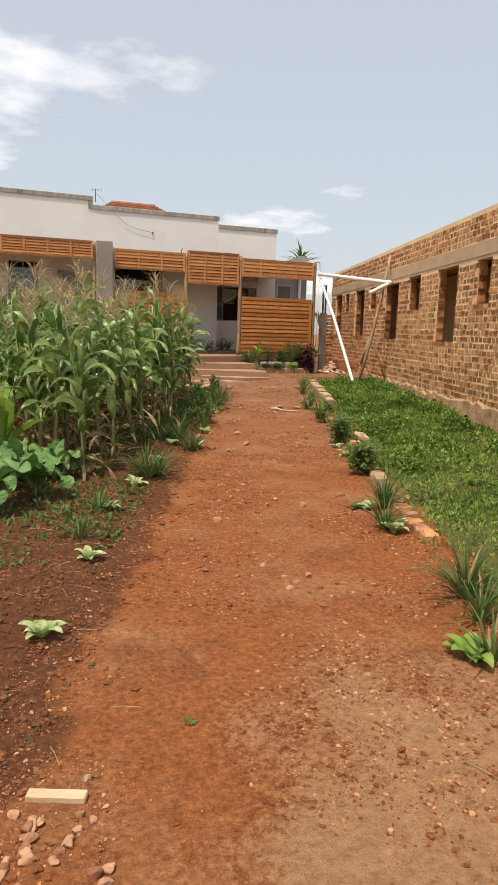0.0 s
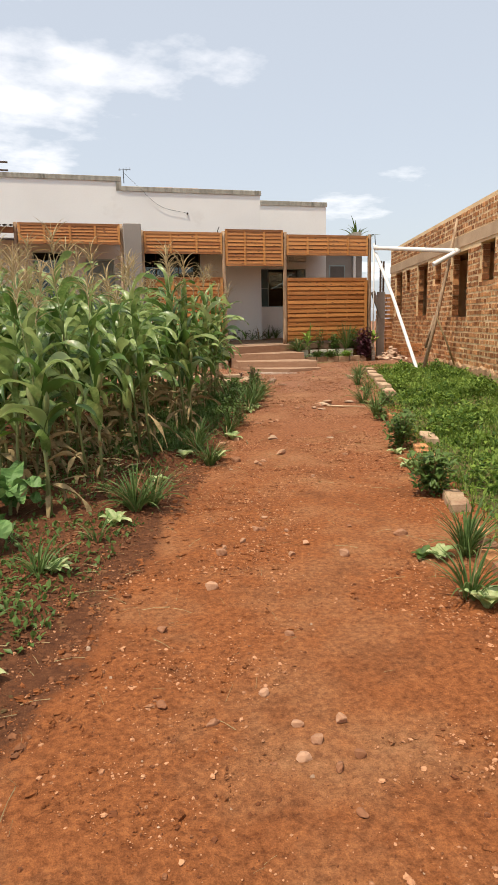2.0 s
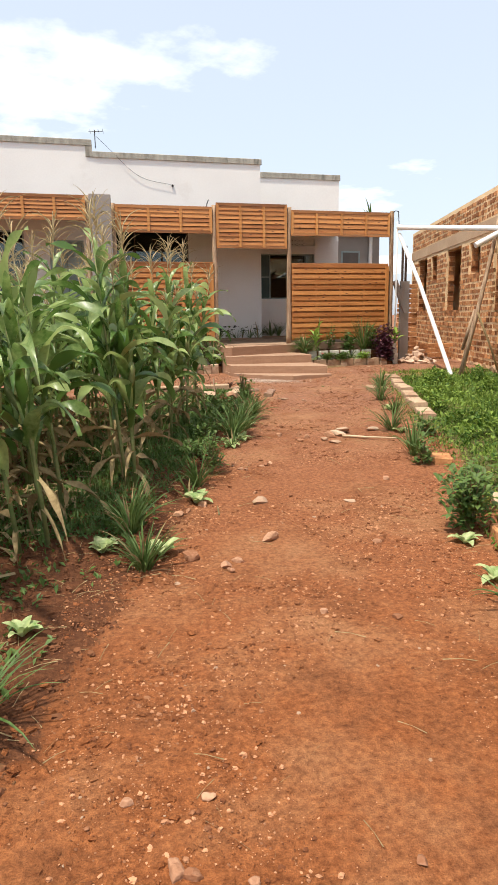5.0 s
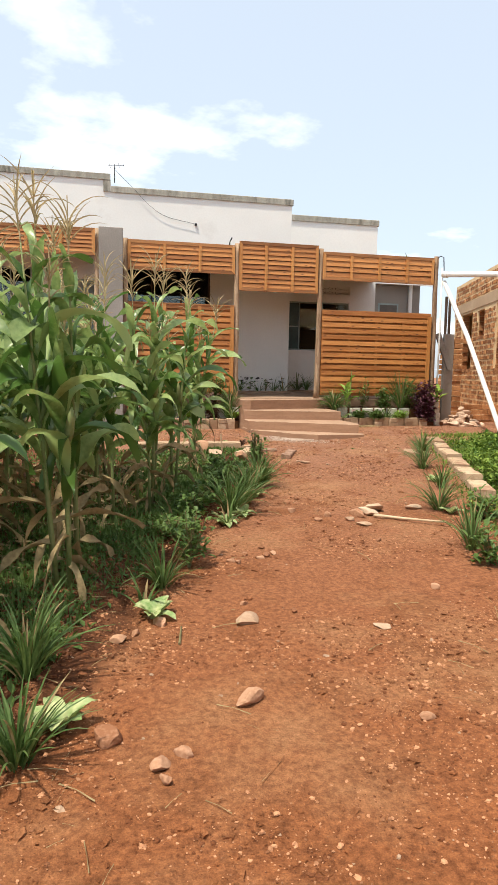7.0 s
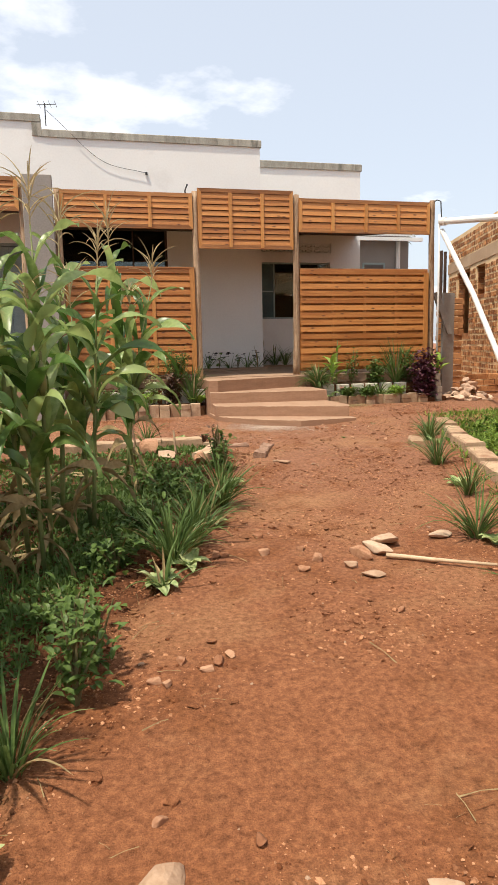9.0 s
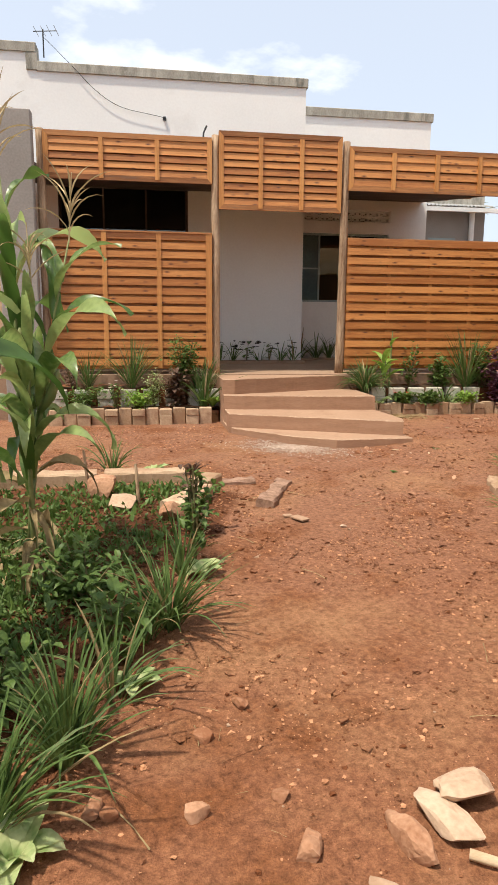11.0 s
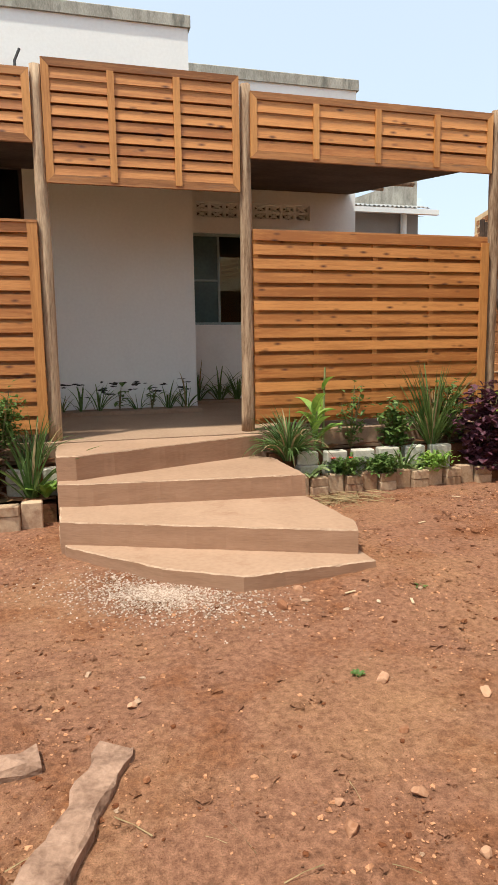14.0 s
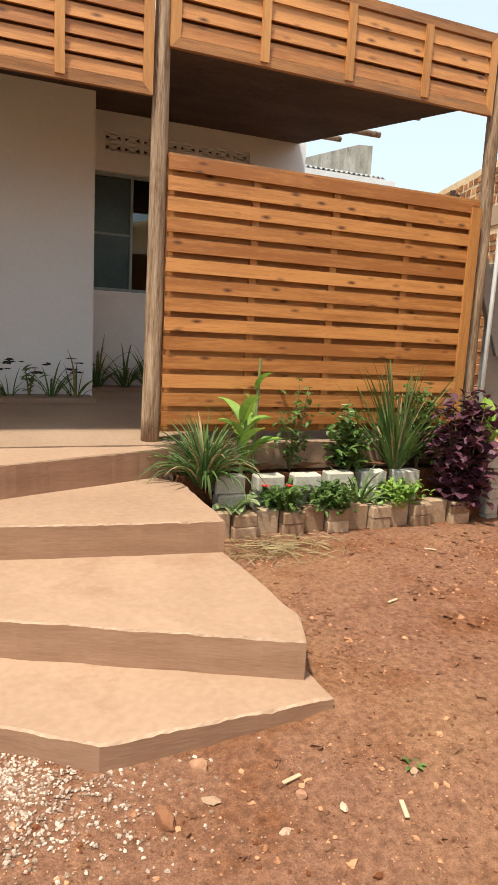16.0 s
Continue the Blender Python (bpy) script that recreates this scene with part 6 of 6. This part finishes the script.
scatter_mesh("leaf_litter", [(-0.5, -0.05, 0), (0.5, -0.03, 0.0), (0.5, 0.03, 0.05), (-0.5, 0.07, 0.04), (0, -0.08, 0.1), (0, 0.07, 0.12)], STRAW_F, p, rng.uniform(0, 6.3, len(p)), rng.uniform(0.08, 0.28, len(p)), 0.006, M_STRAW, tilt=rng.normal(0, 0.2, len(p)), label="withered maize leaves lying under the plants", category="leaf litter")
p = on_ground(np.stack([rng.normal(7.42, 0.2, 240), rng.normal(18.68, 0.1, 240)], 1))
scatter_mesh("straw_heap", STRAW, STRAW_F, p, rng.uniform(0, 6.3, len(p)), rng.uniform(0.08, 0.24, len(p)), 0.012, M_STRAW, tilt=rng.normal(0, 0.06, len(p)), label="small heap of dry straw beside the steps", category="straw")
# low lawn of broad weeds and grass
LEAFLET = [(0, -0.1, 0), (0.45, -0.28, 0.34), (1.0, 0.0, 0.42), (0.45, 0.28, 0.34), (0, 0.1, 0)]
LEAFLET_F = [(0, 1, 2, 3)]
BLADE_F = [(0, 1, 2)]
BLADE = [(0, -0.05, 0), (0.25, 0.0, 1.0), (0, 0.05, 0)]


def lawn_points(n):
    pts = []
    while len(pts) < n:
        y = 2.2 + 15.2 * rng.random() ** 0.85
        lim = wall_x(y) - 0.03
        x = edge(y) + 2.5 + (lim - edge(y) - 2.5) * rng.random()
        if x > lim:
            continue
        u = x - edge(y) - 2.55
        d = min(1.0, 0.25 + u * 1.2) * (0.62 + 0.75 * noise.noise((x * 0.9, y * 0.9, 21)))
        if y > 16.2:
            d *= 0.5
        if rng.random() < d:
            pts.append((x, y))
    return on_ground(pts)


p = lawn_points(52000)
scatter_mesh("lawn_weeds", LEAFLET, LEAFLET_F, p, rng.uniform(0, 6.3, len(p)), rng.uniform(0.02, 0.05, len(p)), 0.0, M_LAWN, tilt=rng.normal(-0.25, 0.5, len(p)), label="bright green lawn of low broad-leaved weeds", category="lawn")
p = lawn_points(22000)
scatter_mesh("lawn_grass", BLADE, BLADE_F, p, rng.uniform(0, 6.3, len(p)), rng.uniform(0.04, 0.12, len(p)), 0.0, M_LAWN, tilt=rng.normal(0.2, 0.4, len(p)), label="short bright green grass", category="lawn")
p = lawn_points(2600)
scatter_mesh("lawn_broad_leaves", LEAFLET, LEAFLET_F, p, rng.uniform(0, 6.3, len(p)), rng.uniform(0.04, 0.10, len(p)), 0.01, M_LAWN, tilt=rng.normal(-0.1, 0.35, len(p)), label="larger pale green weeds in the lawn", category="lawn")
# taller broad-leaved weeds in clumps
q, lift_up = [], []
while len(q) < 9000:
    y = rng.uniform(5.5, 16.0)
    x = edge(y) + 2.9 + rng.random() * (wall_x(y) - edge(y) - 2.95)
    c = noise.noise((x * 1.5, y * 1.5, 41)) + 0.35 * noise.noise((x * 4, y * 4, 43))
    if x < wall_x(y) - 0.08 and c > 0.12 + 0.25 * rng.random():
        q.append((x, y))
        lift_up.append(0.02 + min(0.26, 0.55 * (c - 0.1)) * rng.random())
p = on_ground(q)
p[:, 2] += np.array(lift_up)
scatter_mesh("lawn_weed_clumps", LEAFLET, LEAFLET_F, p, rng.uniform(0, 6.3, len(p)), rng.uniform(0.035, 0.095, len(p)), 0.0, M_LAWN, tilt=rng.normal(0.1, 0.45, len(p)), label="clumps of taller broad-leaved weeds in the lawn", category="weeds")
# weeds between the maize
q = []
while len(q) < 16000:
    y = 15.6 - 11.0 * rng.random() ** 1.15
    x = edge(y) - 0.15 - abs(rng.normal(0, 1.6))
    if rng.random() < 0.35 + 0.9 * noise.noise((x * 1.3, y * 1.3, 31)) + (0.3 if y > 12 else 0):
        q.append((x, y))
p = on_ground(q)
scatter_mesh("bed_weeds", LEAFLET, LEAFLET_F, p, rng.uniform(0, 6.3, len(p)), rng.uniform(0.02, 0.065, len(p)), 0.0, M_LEAF, tilt=rng.normal(-0.3, 0.5, len(p)), label="low green weeds between the maize", category="weeds")

q = []
while len(q) < 15000:
    y = rng.uniform(9.4, 14.6)
    x = edge(y) - 0.22 - abs(rng.normal(0, 0.9))
    if rng.random() < 0.55 + 0.8 * noise.noise((x * 1.6, y * 1.6, 51)):
        q.append((x, y))
p = on_ground(q)
scatter_mesh("bed_creepers", LEAFLET, LEAFLET_F, p, rng.uniform(0, 6.3, len(p)), rng.uniform(0.015, 0.045, len(p)), 0.004, M_LEAF, tilt=rng.normal(-0.2, 0.5, len(p)), label="dark creeping weeds matted over the bed", category="weeds")
p = on_ground(q[:6000])
scatter_mesh("bed_grass", BLADE, BLADE_F, p, rng.uniform(0, 6.3, len(p)), rng.uniform(0.04, 0.13, len(p)), 0.0, M_BLADE, tilt=rng.normal(0.25, 0.5, len(p)), label="short grass between the maize plants", category="grass")

# ---- bricks of the unfinished building ----
PITCH_X, PITCH_Z = 0.186, 0.128
BRICKS = [Geo().box(0, 0.130 + 0.006 * i, -0.05, 0.0, 0, 0.083, 0.006).mesh("brick", M_BRICK) for i in range(4)]
br = random.Random(9)
rest, single = Geo(), 0
for course in range(34):
    z = -0.12 + course * PITCH_Z
    if z < 0.0 or 3.07 < z < 3.42 or z > 3.95:
        continue
    x = -(course % 2) * PITCH_X * 0.5
    while x < BRICK_LEN - 0.18:
        ln = PITCH_X * br.uniform(0.86, 1.14)
        a, b = max(x, 0.0), min(x + ln - 0.05, BRICK_LEN)
        x += ln
        hit = [h for h in BRICK_HOLES if b > h[0] + 0.01 and a < h[1] - 0.01 and z + 0.1 > h[2] and z < h[3]]
        for h in hit:
            if a < h[0]:
                b = h[0]
            elif b > h[1]:
                a = h[1]
            else:
                b = a
        if b - a < 0.05:
            continue
        y = br.uniform(-0.006, 0.012)
        zz = z + br.uniform(-0.006, 0.006)
        world_y = W0 + a / WALL_K
        if single < 300 and 11.2 < world_y < 14.6 and b - a > 0.13 and z > 0.9:
            ob = part("brick", BRICKS[br.randrange(4)], M_BRICK, brick_building)
            ob.matrix_basis = pose(a, y, zz, 0, br.uniform(-0.8, 0.8), br.uniform(-1, 1))
            single += 1
        else:
            rest.box(a, b, -0.05, y, zz, zz + 0.083 + br.uniform(-0.008, 0.006))
for h in BRICK_HOLES:
    k = max(2, round((h[1] - h[0]) / 0.21))
    for i in range(k):
        a = h[0] + (h[1] - h[0]) * i / k
        rest.box(a + 0.01, a + (h[1] - h[0]) / k - 0.01, -0.215, 0.004 + br.uniform(-0.006, 0.004), h[2] - 0.075, h[2] + 0.012)
    for course in range(34):
        z = -0.12 + course * PITCH_Z
        if h[2] - 0.02 < z < h[3] - 0.09:
            off = 0.012 + 0.035 * (course % 2)
            rest.box(h[1] - off, h[1] + 0.01, -0.21, -0.06, z, z + 0.112)
            rest.box(h[0] - 0.01, h[0] + off, -0.21, -0.06, z, z + 0.1)
tagged(part("brickwork", rest, M_BRICK, brick_building, "rough red fired bricks in wide mortar joints"), kind="stuff")
